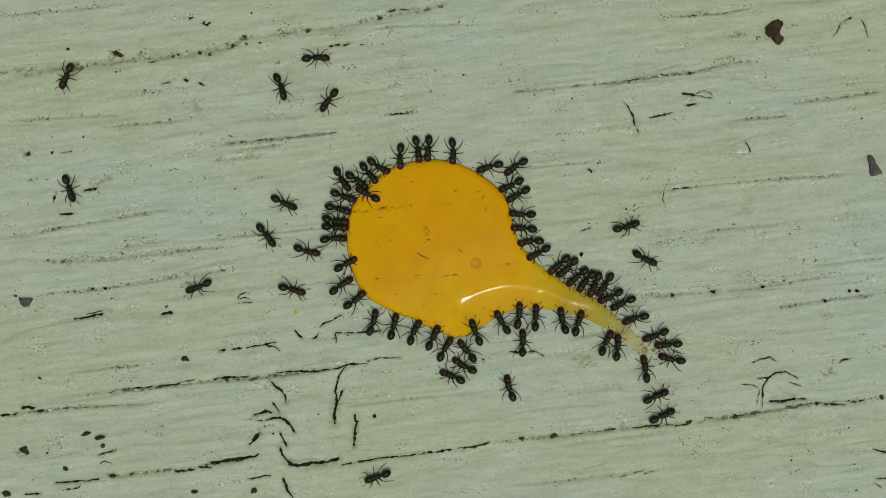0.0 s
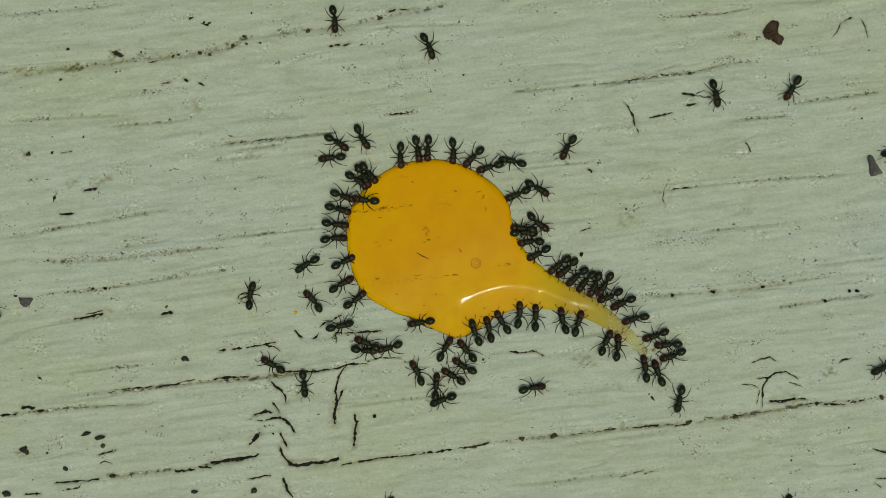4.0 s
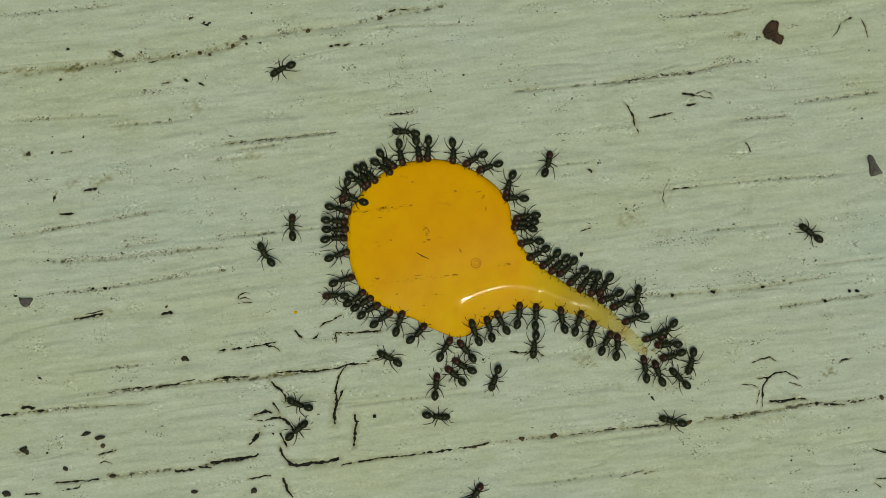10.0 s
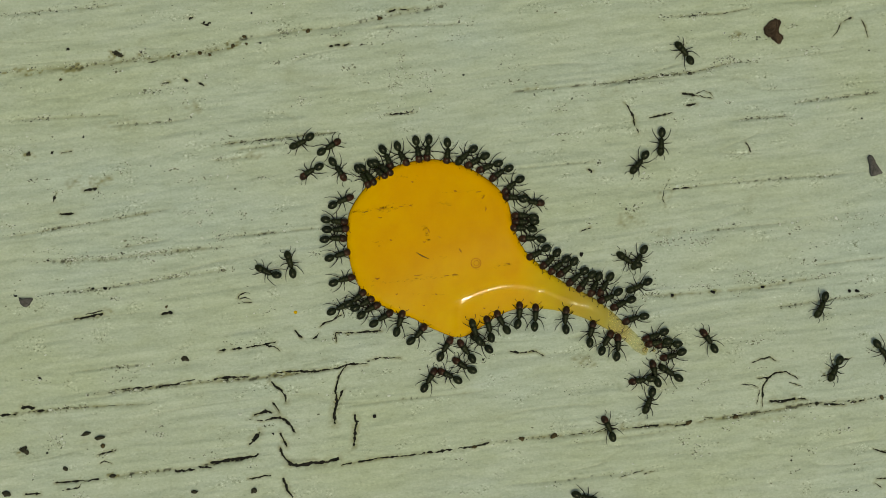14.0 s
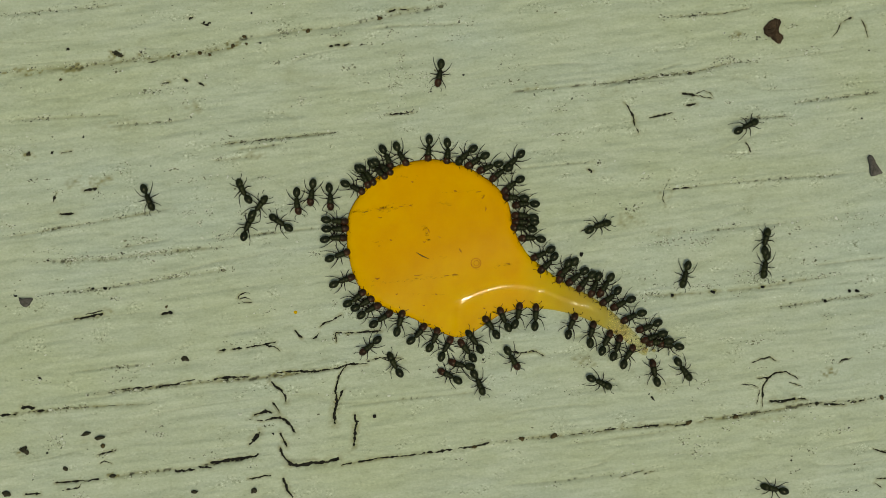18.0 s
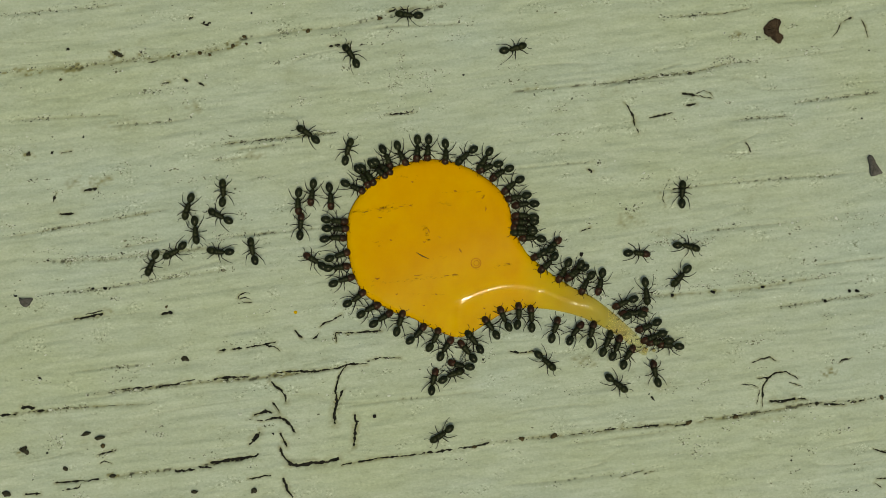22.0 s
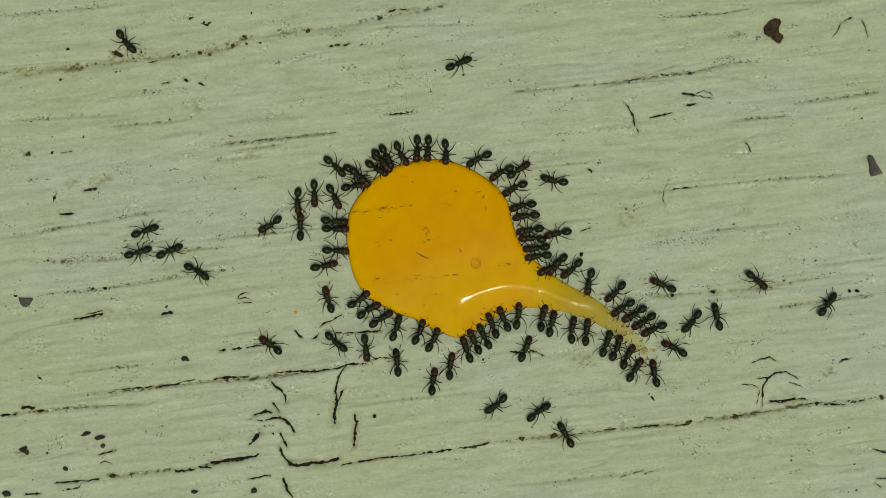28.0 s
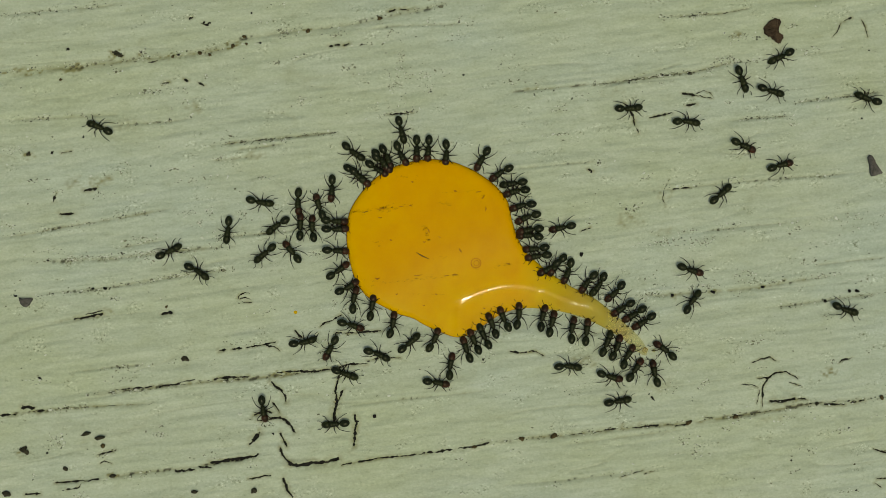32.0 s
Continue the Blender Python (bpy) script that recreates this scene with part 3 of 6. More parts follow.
def syrup_pool():
    from mathutils.geometry import delaunay_2d_cdt
    loop = smooth_loop(RIM, 7)
    n = len(loop)
    gx, gy = np.meshgrid(np.arange(612, 1150, 4.0), np.arange(280, 640, 4.0))
    gx = gx + 2.0 * (np.arange(gx.shape[0]) % 2)[:, None]
    grid = np.stack((gx.ravel(), gy.ravel()), -1)

    def reach(p):
        a, b = loop, np.roll(loop, -1, 0)
        ab = b - a
        f = np.clip(((p[:, None] - a) * ab).sum(-1) / (ab * ab).sum(-1), 0, 1)
        return np.linalg.norm(p[:, None] - a - f[..., None] * ab, axis=-1).min(1)

    a, b = loop, np.roll(loop, -1, 0)
    cross = ((a[:, 1] > grid[:, None, 1]) != (b[:, 1] > grid[:, None, 1])) & (
        grid[:, None, 0] < (b[:, 0] - a[:, 0]) * (grid[:, None, 1] - a[:, 1]) / (b[:, 1] - a[:, 1] + 1e-9) + a[:, 0])
    grid = grid[cross.sum(1) % 2 == 1]
    d = reach(grid)
    grid, d = grid[d > 0.8], d[d > 0.8]
    rings = []
    for k in (0.7, 1.8, 3.2):
        t = np.roll(loop, -1, 0) - np.roll(loop, 1, 0)
        t /= np.linalg.norm(t, axis=1)[:, None]
        rings.append(loop + k * np.stack((-t[:, 1], t[:, 0]), -1))
    # a finer mesh along the crest of the inner bend and the tail
    crest = smooth_open(CREST, 16)
    way = np.gradient(crest, axis=0)
    way /= np.linalg.norm(way, axis=1)[:, None]
    band = np.concatenate([crest + o * np.stack((-way[:, 1], way[:, 0]), -1) for o in (-9, -6.5, -4.5, -3, -1.5, 0, 1.5, 3, 4.5, 6.5, 9)])
    band = band[(band[:, 0] > 780) & (band[:, 0] < 1105)]
    band = band[reach(band) > 4]
    away = np.linalg.norm(grid[:, None] - crest, axis=-1).min(1)
    inner = np.concatenate(rings + [grid[(d > 5) & ((away > 11) | (grid[:, 0] < 780) | (grid[:, 0] > 1105))], band])
    pts = np.concatenate([loop, inner])
    d = np.concatenate([np.zeros(n), reach(inner)])
    # the skin: flat over the pool, with a steep rim; from a crest along the tail and the inner bend it slopes gently to the lower side
    ca, cb = crest[:-1], crest[1:]
    cab = cb - ca
    f = np.clip(((pts[:, None] - ca) * cab).sum(-1) / (cab * cab).sum(-1), 0, 1)
    off = pts[:, None] - ca - f[..., None] * cab
    dist = np.linalg.norm(off, axis=-1)
    k = dist.argmin(1)
    row = np.arange(len(pts))
    n = dist[row, k] * np.sign(cab[k, 0] * off[row, k, 1] - cab[k, 1] * off[row, k, 0])
    tail = np.clip((pts[:, 0] - 930) / 210, 0, 1)
    px = pts[:, 0]
    ease = np.clip((px - 780) / 70, 0, 1)
    lip = np.interp(px, (798, 810, 823, 838, 900, 944, 954, 962, 972, 1028, 1048, 1070), (0.0, 0.150, 0.149, 0.119, 0.119, 0.119, 0.128, 0.127, 0.126, 0.126, 0.124, 0.0))
    wide = 3.6 + 3.5 * np.exp(-((px - 817) / 13) ** 2)
    fall = ease * 0.012 * (n + 9 * np.log(2 * np.cosh(np.clip(n / 9, -60, 60)))) + lip * wide * (1 + np.tanh(n / wide))
    for cx, tilt, long in ((958, 0.07, 7), (1025, 0.052, 26)):
        fall += tilt * (px - cx) * np.exp(-((px - cx) / long) ** 2 - (n / 6) ** 2)
    full = (4.4 + 3.0 / (1 + np.exp(np.clip((n + 70) / 15, -40, 40)))) * (1 - 0.5 * tail)
    low = np.clip((n - 3) / 9, 0, 1) * np.clip((px - 758) / 20, 0, 1) * np.clip((1115 - px) / 30, 0, 1)
    h = (0.4 + 1.2 * np.log1p(np.exp(np.clip((full - fall) / 1.2, -40, 40)))) * (1 - np.exp(-d / 3.5) * (1 - low)) + 0.25
    n = len(loop)
    tail = np.clip((pts[:, 0] - 915) / 228, 0, 1)
    low = np.clip((pts[:, 1] - 455) / 110, 0, 1) * np.clip((960 - pts[:, 0]) / 60, 0, 1) + 0.5 * np.clip((680 - pts[:, 0]) / 60, 0, 1)
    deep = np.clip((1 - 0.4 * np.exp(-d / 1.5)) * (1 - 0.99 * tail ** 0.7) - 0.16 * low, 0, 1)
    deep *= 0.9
    deep[(d < 1.0) & (pts[:, 0] < 925)] = 1.0         # brown rim line: the edge's bent light, painted where the skin meets the board
    out = delaunay_2d_cdt([Vector(p) for p in pts], [], [list(range(n))], 1, 1e-4)
    verts, faces, origin = out[0], out[2], out[3]
    bm = bmesh.new()
    layer = bm.verts.layers.float.new("depth_and_rim")
    made = []
    for v, o in zip(verts, origin):
        k = o[0] if o else 0
        w = bm.verts.new(spot(v.x, v.y, (h[k] + 0.6) * U))
        w[layer] = deep[k]
        made.append(w)
    for f in faces:
        face = bm.faces.new([made[i] for i in f])
        face.normal_update()
        if face.normal.z < 0:
            face.normal_flip()
    edge = [e for e in bm.edges if e.is_boundary]
    for v in [g for g in bmesh.ops.extrude_edge_only(bm, edges=edge)["geom"] if isinstance(g, bmesh.types.BMVert)]:
        v.co.z = -1.5 * U
    bm.normal_update()
    bmesh.ops.split_edges(bm, edges=[e for e in bm.edges if len(e.link_faces) == 2 and abs(e.link_faces[0].normal.z - e.link_faces[1].normal.z) > 0.6])
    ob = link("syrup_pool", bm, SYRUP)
    return tagged(ob, "glossy amber syrup pool with a thin yellow tail", "syrup")


pool = syrup_pool()


def bubble(x, y, r, z, thick):
    """The wall of a flat air bubble at the skin of the syrup."""
    bm = bmesh.new()
    rings = []
    for k in range(28):
        a = 2 * math.pi * k / 28
        rings.append([bm.verts.new(spot(x + math.cos(a) * (r + math.cos(b) * thick), y + math.sin(a) * (r + math.cos(b) * thick), (z + math.sin(b) * thick) * U)) for b in (0, 1.26, 2.51, 3.77, 5.03)])
    for k in range(28):
        for i in range(5):
            bm.faces.new((rings[k - 1][i], rings[k][i], rings[k][(i + 1) % 5], rings[k - 1][(i + 1) % 5]))
    bmesh.ops.recalc_face_normals(bm, faces=bm.faces)
    return part("bubble", bm, BUBBLE, pool, "small round air bubble")


def skin(x, y):
    """Height of the syrup's skin over a place of the plan, in plan units; 0 off the pool."""
    v = SKIN[((SKIN[:, :2] - (x, y)) ** 2).sum(1).argmin()]
    return float(v[2]) if math.hypot(v[0] - x, v[1] - y) < 5 else 0.0


SKIN = np.array([(v.co.x / U + 784, 441 - v.co.y / U, v.co.z / U) for v in pool.data.vertices if v.co.z > 0])
bubble(842, 466, 8.5, skin(842, 466), 1.0)
bubble(843, 466, 4.6, skin(842, 466), 0.8)


def inclusion(points, width):
    """A dark splinter or crumb caught in the skin of the syrup."""
    bm = bmesh.new()
    tube(bm, [tuple(v / MM for v in spot(x, y, (skin(x, y) - width * 0.3) * U)) for x, y in points], [width * U / MM * k for k in (0.5, 1, 0.4)], 6)
    part("inclusion", bm, BARK if len(pool.children) < 4 else AMBER_BIT, pool, "dark bit of dirt")


inclusion([(737, 447), (747, 453), (760, 459)], 1.4)
inclusion([(640, 376), (646, 376), (654, 374)], 0.98)
inclusion([(668, 372), (675, 370), (684, 369)], 1.17)
inclusion([(706, 366), (711, 366), (716, 365)], 0.85)
inclusion([(842, 341), (847, 340), (852, 339)], 1.2)
inclusion([(858, 366), (860, 370), (858, 375)], 1.6)
inclusion([(648, 520), (654, 522), (660, 521)], 1.2)
inclusion([(776, 418), (778, 421), (781, 420)], 1.2)
inclusion([(748, 428), (751, 429), (754, 428)], 1.3)
inclusion([(733, 488), (740, 488), (748, 486)], 1.1)
inclusion([(803, 338), (806, 339), (809, 340)], 2.2)
inclusion([(664, 492), (668, 494), (673, 492)], 2)
inclusion([(690, 425), (692, 425), (694, 426)], 1.6)
inclusion([(757, 405), (759, 409), (760, 413)], 1.6)
inclusion([(728, 322), (730, 323), (733, 323)], 1.5)
inclusion([(812, 440), (815, 444), (817, 447)], 1.7)
inclusion([(700, 520), (702, 521), (705, 520)], 1.4)
inclusion([(770, 520), (772, 521), (774, 521)], 1.4)
inclusion([(670, 385), (673, 386), (677, 386)], 1.3)
inclusion([(855, 545), (857, 546), (859, 545)], 1.5)
inclusion([(748, 540), (750, 541), (752, 541)], 1.3)
inclusion([(857, 346), (855, 350), (852, 353)], 1.8)
inclusion([(724, 365), (727, 364), (730, 366)], 1.6)
inclusion([(800, 487), (805, 486), (811, 487)], 1.9)
inclusion([(786, 489), (790, 488), (794, 488)], 1.4)
inclusion([(896, 466), (899, 467), (902, 466)], 1.6)


def sediment(points, width, seed):
    """A cloudy streak in ragged pieces, laid in the skin for board marks below."""
    rng = random.Random(seed)
    bm = bmesh.new()
    for (x, y), (x2, y2) in zip(points, points[1:]):
        n = max(2, int(math.hypot(x2 - x, y2 - y) / 1.9))
        for k in range(n):
            if rng.random() < 0.25:
                continue
            cx, cy = x + (x2 - x) * (k + rng.random()) / n, y + (y2 - y) * (k + rng.random()) / n + rng.gauss(0, width * 0.5)
            r, long = width * rng.uniform(0.3, 0.9), rng.uniform(1.2, 2.4)
            z = skin(cx, cy)
            if not z:
                continue
            ring = [bm.verts.new(spot(cx + math.cos(a) * r * long * rng.uniform(0.8, 1.2), cy + math.sin(a) * r * rng.uniform(0.7, 1.2) - math.cos(a) * r * long * 0.12, (z - 0.25) * U)) for a in (0.9 * i for i in range(7))]
            top = bm.verts.new(spot(cx, cy, (z + 0.3) * U))
            for i in range(7):
                bm.faces.new((ring[i], ring[i - 1], top))
    bmesh.ops.recalc_face_normals(bm, faces=bm.faces)
    part("sediment", bm, SHOW_THROUGH, pool, "cloudy brown streak of the board showing through")


sediment([(668, 371), (698, 367)], 6, 0)
sediment([(748, 402), (756, 414)], 6, 1)
sediment([(722, 312), (700, 314)], 3, 2)
sediment([(772, 360), (800, 362)], 4, 3)
sediment([(664, 432), (676, 434)], 4, 4)
sediment([(765, 456), (790, 457)], 3, 5)
sediment([(836, 474), (846, 478)], 3, 6)
sediment([(812, 444), (818, 446)], 5, 7)
sediment([(656, 505), (668, 504)], 3, 8)
sediment([(622, 377), (660, 371), (700, 368)], 4.5, 9)
sediment([(700, 367), (732, 363)], 3, 10)
sediment([(770, 344), (850, 337)], 2, 11)
sediment([(690, 500), (760, 491), (812, 487)], 3, 12)
sediment([(856, 344), (850, 362)], 4, 13)
sediment([(752, 400), (757, 420), (762, 430)], 4, 14)
sediment([(875, 470), (905, 468)], 4, 15)
sediment([(735, 320), (740, 310)], 2.5, 16)
sediment([(640, 495), (690, 500)], 2, 17)
sediment([(720, 520), (790, 522)], 1.6, 18)
sediment([(660, 430), (700, 422)], 2, 19)


# ---- ants: 3 mm long, x forward, standing on z = 0 ----
def ant_meshes():
    """The body parts as meshes, each with its origin at the joint where it turns."""
    made = {}

    def keep(name, bm, mat):
        me = bpy.data.meshes.new(name)
        for f in bm.faces:
            f.smooth = True
        bmesh.ops.recalc_face_normals(bm, faces=bm.faces)
        bm.to_mesh(me)
        bm.free()
        me.materials.append(mat)
        made[name] = me

    for name, mat in (("head", ANT_RED), ("head_dark", ANT_DULL)):      # joint at its back
        bm = bmesh.new()
        ball(bm, 0.44, -0.03, 0.53, 0.41, 0.34, 14, -0.10, segments=16, rings=12)
        ball(bm, 0.84, -0.16, 0.14, 0.21, 0.09, 20)
        keep(name, bm, mat)
    bm = bmesh.new()
    ball(bm, 0, 0, 0.075, 0.05, 0.08, segments=8, rings=6)
    keep("eye", bm, ANT_BLACK)
    bm = bmesh.new()
    tube(bm, [(0, 0, 0), (0.10, 0.012, -0.01), (0.16, 0.03, -0.10)], [0.05, 0.035, 0.008])
    keep("mandible", bm, ANT_DULL)
    for s, side in ((1, "left"), (-1, "right")):
        bm = bmesh.new()
        tube(bm, [(0, 0, 0), (0.20, s * 0.20, 0.12), (0.36, s * 0.34, 0.13), (0.54, s * 0.36, 0.02), (0.72, s * 0.33, -0.12)], [0.03, 0.026, 0.028, 0.032, 0.038])
        keep("antenna_" + side, bm, ANT_LEG)
    bm = bmesh.new()                                   # thorax: three humps, origin in its middle
    ball(bm, 0.26, 0.03, 0.38, 0.36, 0.33, 6)
    ball(bm, -0.05, 0.01, 0.42, 0.32, 0.29, 0)
    ball(bm, -0.36, -0.02, 0.32, 0.29, 0.26, -12)
    for s in (-1, 1):
        ball(bm, -0.58, 0.10, 0.07, 0.035, 0.05, -30, 0, s * 0.13, 6, 5)
    keep("thorax", bm, ANT_DULL)
    bm = bmesh.new()
    ball(bm, -0.06, 0, 0.17, 0.11, 0.13, 0)
    ball(bm, -0.22, 0.02, 0.13, 0.14, 0.15, 0)
    keep("petiole", bm, ANT_DULL)
    bm = bmesh.new()                                   # gaster, joint at its front
    ball(bm, -0.53, 0.0, 0.59, 0.43, 0.40, 0, 0.02, segments=18, rings=14)
    ball(bm, -1.0, -0.04, 0.13, 0.16, 0.13, 0, segments=8, rings=6)
    keep("gaster", bm, ANT_BLACK)
    # legs: hip, knee, ankle and toe, for the left side; three stances
    for stance, sway in enumerate((0.0, 0.13, -0.12)):
        for s, side in ((1, "left"), (-1, "right")):
            k = sway * s
            for name, knee, ankle, foot in (("fore", (0.34 + k, 0.46, 0.18), (0.66 + k, 0.78, -0.30), (0.94 + k, 0.86, -0.42)),
                                            ("mid", (-0.06 - k, 0.56, 0.24), (-0.14 - k, 0.94, -0.30), (-0.22 - k, 1.12, -0.42)),
                                            ("hind", (-0.40 + k, 0.52, 0.30), (-1.02 + k, 0.84, -0.22), (-1.54 + k, 0.96, -0.42))):
                bm = bmesh.new()
                tube(bm, [(0, 0, 0), (0.0, 0.10 * s, -0.05), (knee[0] * 0.55, knee[1] * 0.6 * s, knee[2] * 0.7), (knee[0], knee[1] * s, knee[2]),
                          (ankle[0] * 0.5 + knee[0] * 0.5, (ankle[1] * 0.5 + knee[1] * 0.5) * s, ankle[2] * 0.5 + knee[2] * 0.5 + 0.02),
                          (ankle[0], ankle[1] * s, ankle[2]), (foot[0], foot[1] * s, foot[2])],
                     [0.06, 0.068, 0.066, 0.044, 0.046, 0.030, 0.018])
                keep("%s_%s_%d" % (name, side, stance), bm, ANT_LEG)
    return made


BODY = ant_meshes()
ANT_TALL = 0.44              # height of the thorax over the board, in mm


def make_ant(stance=0, nod=0.0, lift=0.0, bend=0.0, label="", head_kind="head", head_note="dark reddish head"):
    """One ant. nod: the head's tilt downwards, lift: the gaster's tilt upwards, bend: the gaster's turn to one side, in degrees."""
    ant = new("ant")
    tagged(ant, label, "ant")

    def fix(name, mesh, parent, m, note=""):
        ob = new(name, BODY[mesh])
        ob.parent = parent
        ob.matrix_basis = m
        return tagged(ob, note)

    fix("thorax", "thorax", ant, pose(0, 0, ANT_TALL * MM))
    head = fix("head", head_kind, ant, pose(0.47 * MM, 0, (ANT_TALL + 0.04) * MM, 0, nod, -bend * 0.4), head_note)
    for s, side in ((1, "left"), (-1, "right")):
        fix("antenna", "antenna_" + side, head, pose(0.68 * MM, 0.13 * s * MM, 0.06 * MM, 0, 0, 8 * stance * s))
        fix("eye", "eye", head, pose(0.46 * MM, 0.35 * s * MM, 0.09 * MM))
        fix("mandible", "mandible", head, pose(0.86 * MM, 0.08 * s * MM, -0.14 * MM, 0, 0, -14 * s))
    fix("petiole", "petiole", ant, pose(-0.56 * MM, 0, ANT_TALL * MM, 0, lift * 0.4, bend * 0.5))
    fix("gaster", "gaster", ant, pose(-0.72 * MM, math.sin(radians(bend * 0.5)) * -0.25 * MM, (ANT_TALL + 0.04) * MM, 0, lift, bend), "shiny black gaster")
    for s, side in ((1, "left"), (-1, "right")):
        for name, x in (("fore", 0.34), ("mid", 0.0), ("hind", -0.28)):
            fix("leg", "%s_%s_%d" % (name, side, stance), ant, pose(x * MM, 0.13 * s * MM, (ANT_TALL - 0.02) * MM))
    return ant


FEED = "small black ant with dark red head, drinking at the syrup"
ROAM = "small black ant with thin dark legs, walking about on the board"


def feeder(k):
    return tagged(make_ant(k % 3, 12 + 3 * (k % 4), 4 + 3 * (k % 3), (-12, 6, 0, 12, -5)[k % 5], FEED), group="ants round the syrup")


def walker(k):
    return tagged(make_ant((k + 1) % 3, 4 + 3 * (k % 3), 2 + 2 * (k % 4), (8, -10, 0, 14, -4, 3)[k % 6], ROAM, "head_dark", "dull black head"), group="ants round the syrup")


def near_turn(a, b):
    return (b - a + 180) % 360 - 180


def crawl(ant, stops):
    """Stops of an ant: seconds, place on the plan, heading in degrees counter-clockwise from +x. Between far stops it turns to its
    way, walks with its legs going, and turns again; where it stays it shifts a little."""
    rng = random.Random(str(stops[0]))
    rows, strides = [], []
    for (t, x, y, a), (t2, x2, y2, a2) in zip(stops, stops[1:]):
        far, dt = math.hypot(x2 - x, y2 - y), t2 - t
        marks = [(0.0, a)]
        if far > 28:
            way = math.degrees(math.atan2(y - y2, x2 - x))
            strides.append((t, t2))
            f, turn = 0.0, near_turn(a, way)
            n = max(1, math.ceil(abs(turn) / 60))
            marks += [(0.22 * k / n, a + turn * k / n) for k in range(1, n + 1)]
            last, turn = a + turn, near_turn(way, a2)
            n = max(1, math.ceil(abs(turn) / 60))
            marks += [(1 - 0.22 * k / n, last + turn * (n - k) / n) for k in range(n, 0, -1)]
        else:
            n = max(1, round(dt / 0.9)) if far < 4 else max(1, math.ceil(abs(near_turn(a, a2)) / 60))
            marks += [(k / n, a + near_turn(a, a2) * k / n + rng.uniform(-2.5, 2.5)) for k in range(1, n)]
        for f, h in marks:
            wob = 0.0 if far > 4 or f == 0 else 0.9
            rows.append((t + dt * f, x + (x2 - x) * f + rng.uniform(-wob, wob), y + (y2 - y) * f + rng.uniform(-wob, wob), h))
    rows.append(stops[-1])
    walk(ant, [(t, Matrix.Translation(spot(x, y, skin(x, y) * 0.8 * U)) @ pose(0, 0, 0, 0, 0, h)) for t, x, y, h in rows])
    legs = [o for o in ant.children if o.name.startswith("leg")]
    for k, leg in enumerate(legs if strides else []):
        rest, sign, swing = leg.matrix_basis.copy(), (1, -1, 1, -1, 1, -1)[k], []
        for t, t2 in strides:
            n = max(2, round((t2 - t) / 0.125))
            swing += [(t + (t2 - t) * i / n, 0 if i == 0 else sign * (15 if i % 2 else -15)) for i in range(n)] + [(t2 - 0.02, 0)]
        walk(leg, [(0, rest)] * (swing[0][0] > 0) + [(t, rest @ pose(0, 0, 0, 0, 0, d)) for t, d in swing] + [(32, rest)])


# ---- loose bits on the board ----
def chip(name, outline, thick, mat, label="", category="chip", tilt=(0, 0), rough=0.5):
    """A thin broken flake: its outline on the plan, thick in mm; rough: how ragged its rim is, in plan units."""
    rng = random.Random(name + str(outline[0]))
    loop = smooth_loop(outline, 6)
    x, y = loop.mean(0)
    bm = bmesh.new()
    loop = loop + np.array([[rng.gauss(0, rough), rng.gauss(0, rough)] for _ in loop])
    rings = []
    for scale, z in ((1.0, 0.0), (1.02, thick * 0.4), (0.95, thick * 0.92), (0.6, thick * 1.08), (0.25, thick)):
        rings.append([bm.verts.new(((a - x) * scale * U, (y - b) * scale * U, (z + rng.uniform(-0.2, 0.2) * thick * (z > 0)) * 0.001)) for a, b in loop])
    for low, high in zip(rings, rings[1:]):
        for k in range(len(low)):
            bm.faces.new((low[k - 1], low[k], high[k], high[k - 1]))
    bm.faces.new(rings[-1])
    bm.faces.new(rings[0][::-1])
    bmesh.ops.recalc_face_normals(bm, faces=bm.faces)
    ob = link(name, bm, mat)
    ob.matrix_basis = Matrix.Translation(spot(x, y)) @ pose(0, 0, 0.00002, tilt[0], tilt[1], 0)
    return tagged(ob, label, category)


chip("grit_flake", ((200, 92), (206, 90), (211, 94), (219, 99), (213, 102), (208, 100), (204, 98)), 0.12, OLIVE_GRIT, "dark olive-brown flake of dirt lying on the board", "grit", rough=0.9)
chip("grit_flake", ((34, 796), (38, 792), (46, 790), (48, 793), (46, 796), (52, 799), (50, 804), (45, 802), (40, 800)), 0.12, OLIVE_GRIT, "dark olive-brown flake of dirt lying on the board", "grit", rough=0.9)
bark_chip = chip("bark_chip", ((1375, 35), (1381, 37), (1380, 43), (1378, 50), (1378, 57), (1384, 65), (1384, 70), (1379, 77), (1372, 75), (1366, 70), (1364, 66), (1356, 64), (1351, 53), (1353, 47), (1360, 40), (1367, 35)),
                 0.35, BARK, "dark brown curved flake of bark lying on the board", "bark chip", rough=0.7)
chip("stone_chip", ((1536, 276), (1540, 275), (1544, 281), (1549, 290), (1555, 299), (1560, 306), (1552, 310), (1543, 312), (1539, 309), (1538, 298), (1535, 285)), 0.5, SLATE, "small brownish-grey wedge-shaped stone chip on the board", "stone chip", (4, 0), 0.3)
chip("stone_chip", ((34, 527), (38, 529), (47, 528), (56, 528), (58, 530), (54, 538), (51, 542), (44, 543), (39, 539)), 0.4, SLATE, "small dark grey triangular chip on the board", "stone chip", rough=0.3)


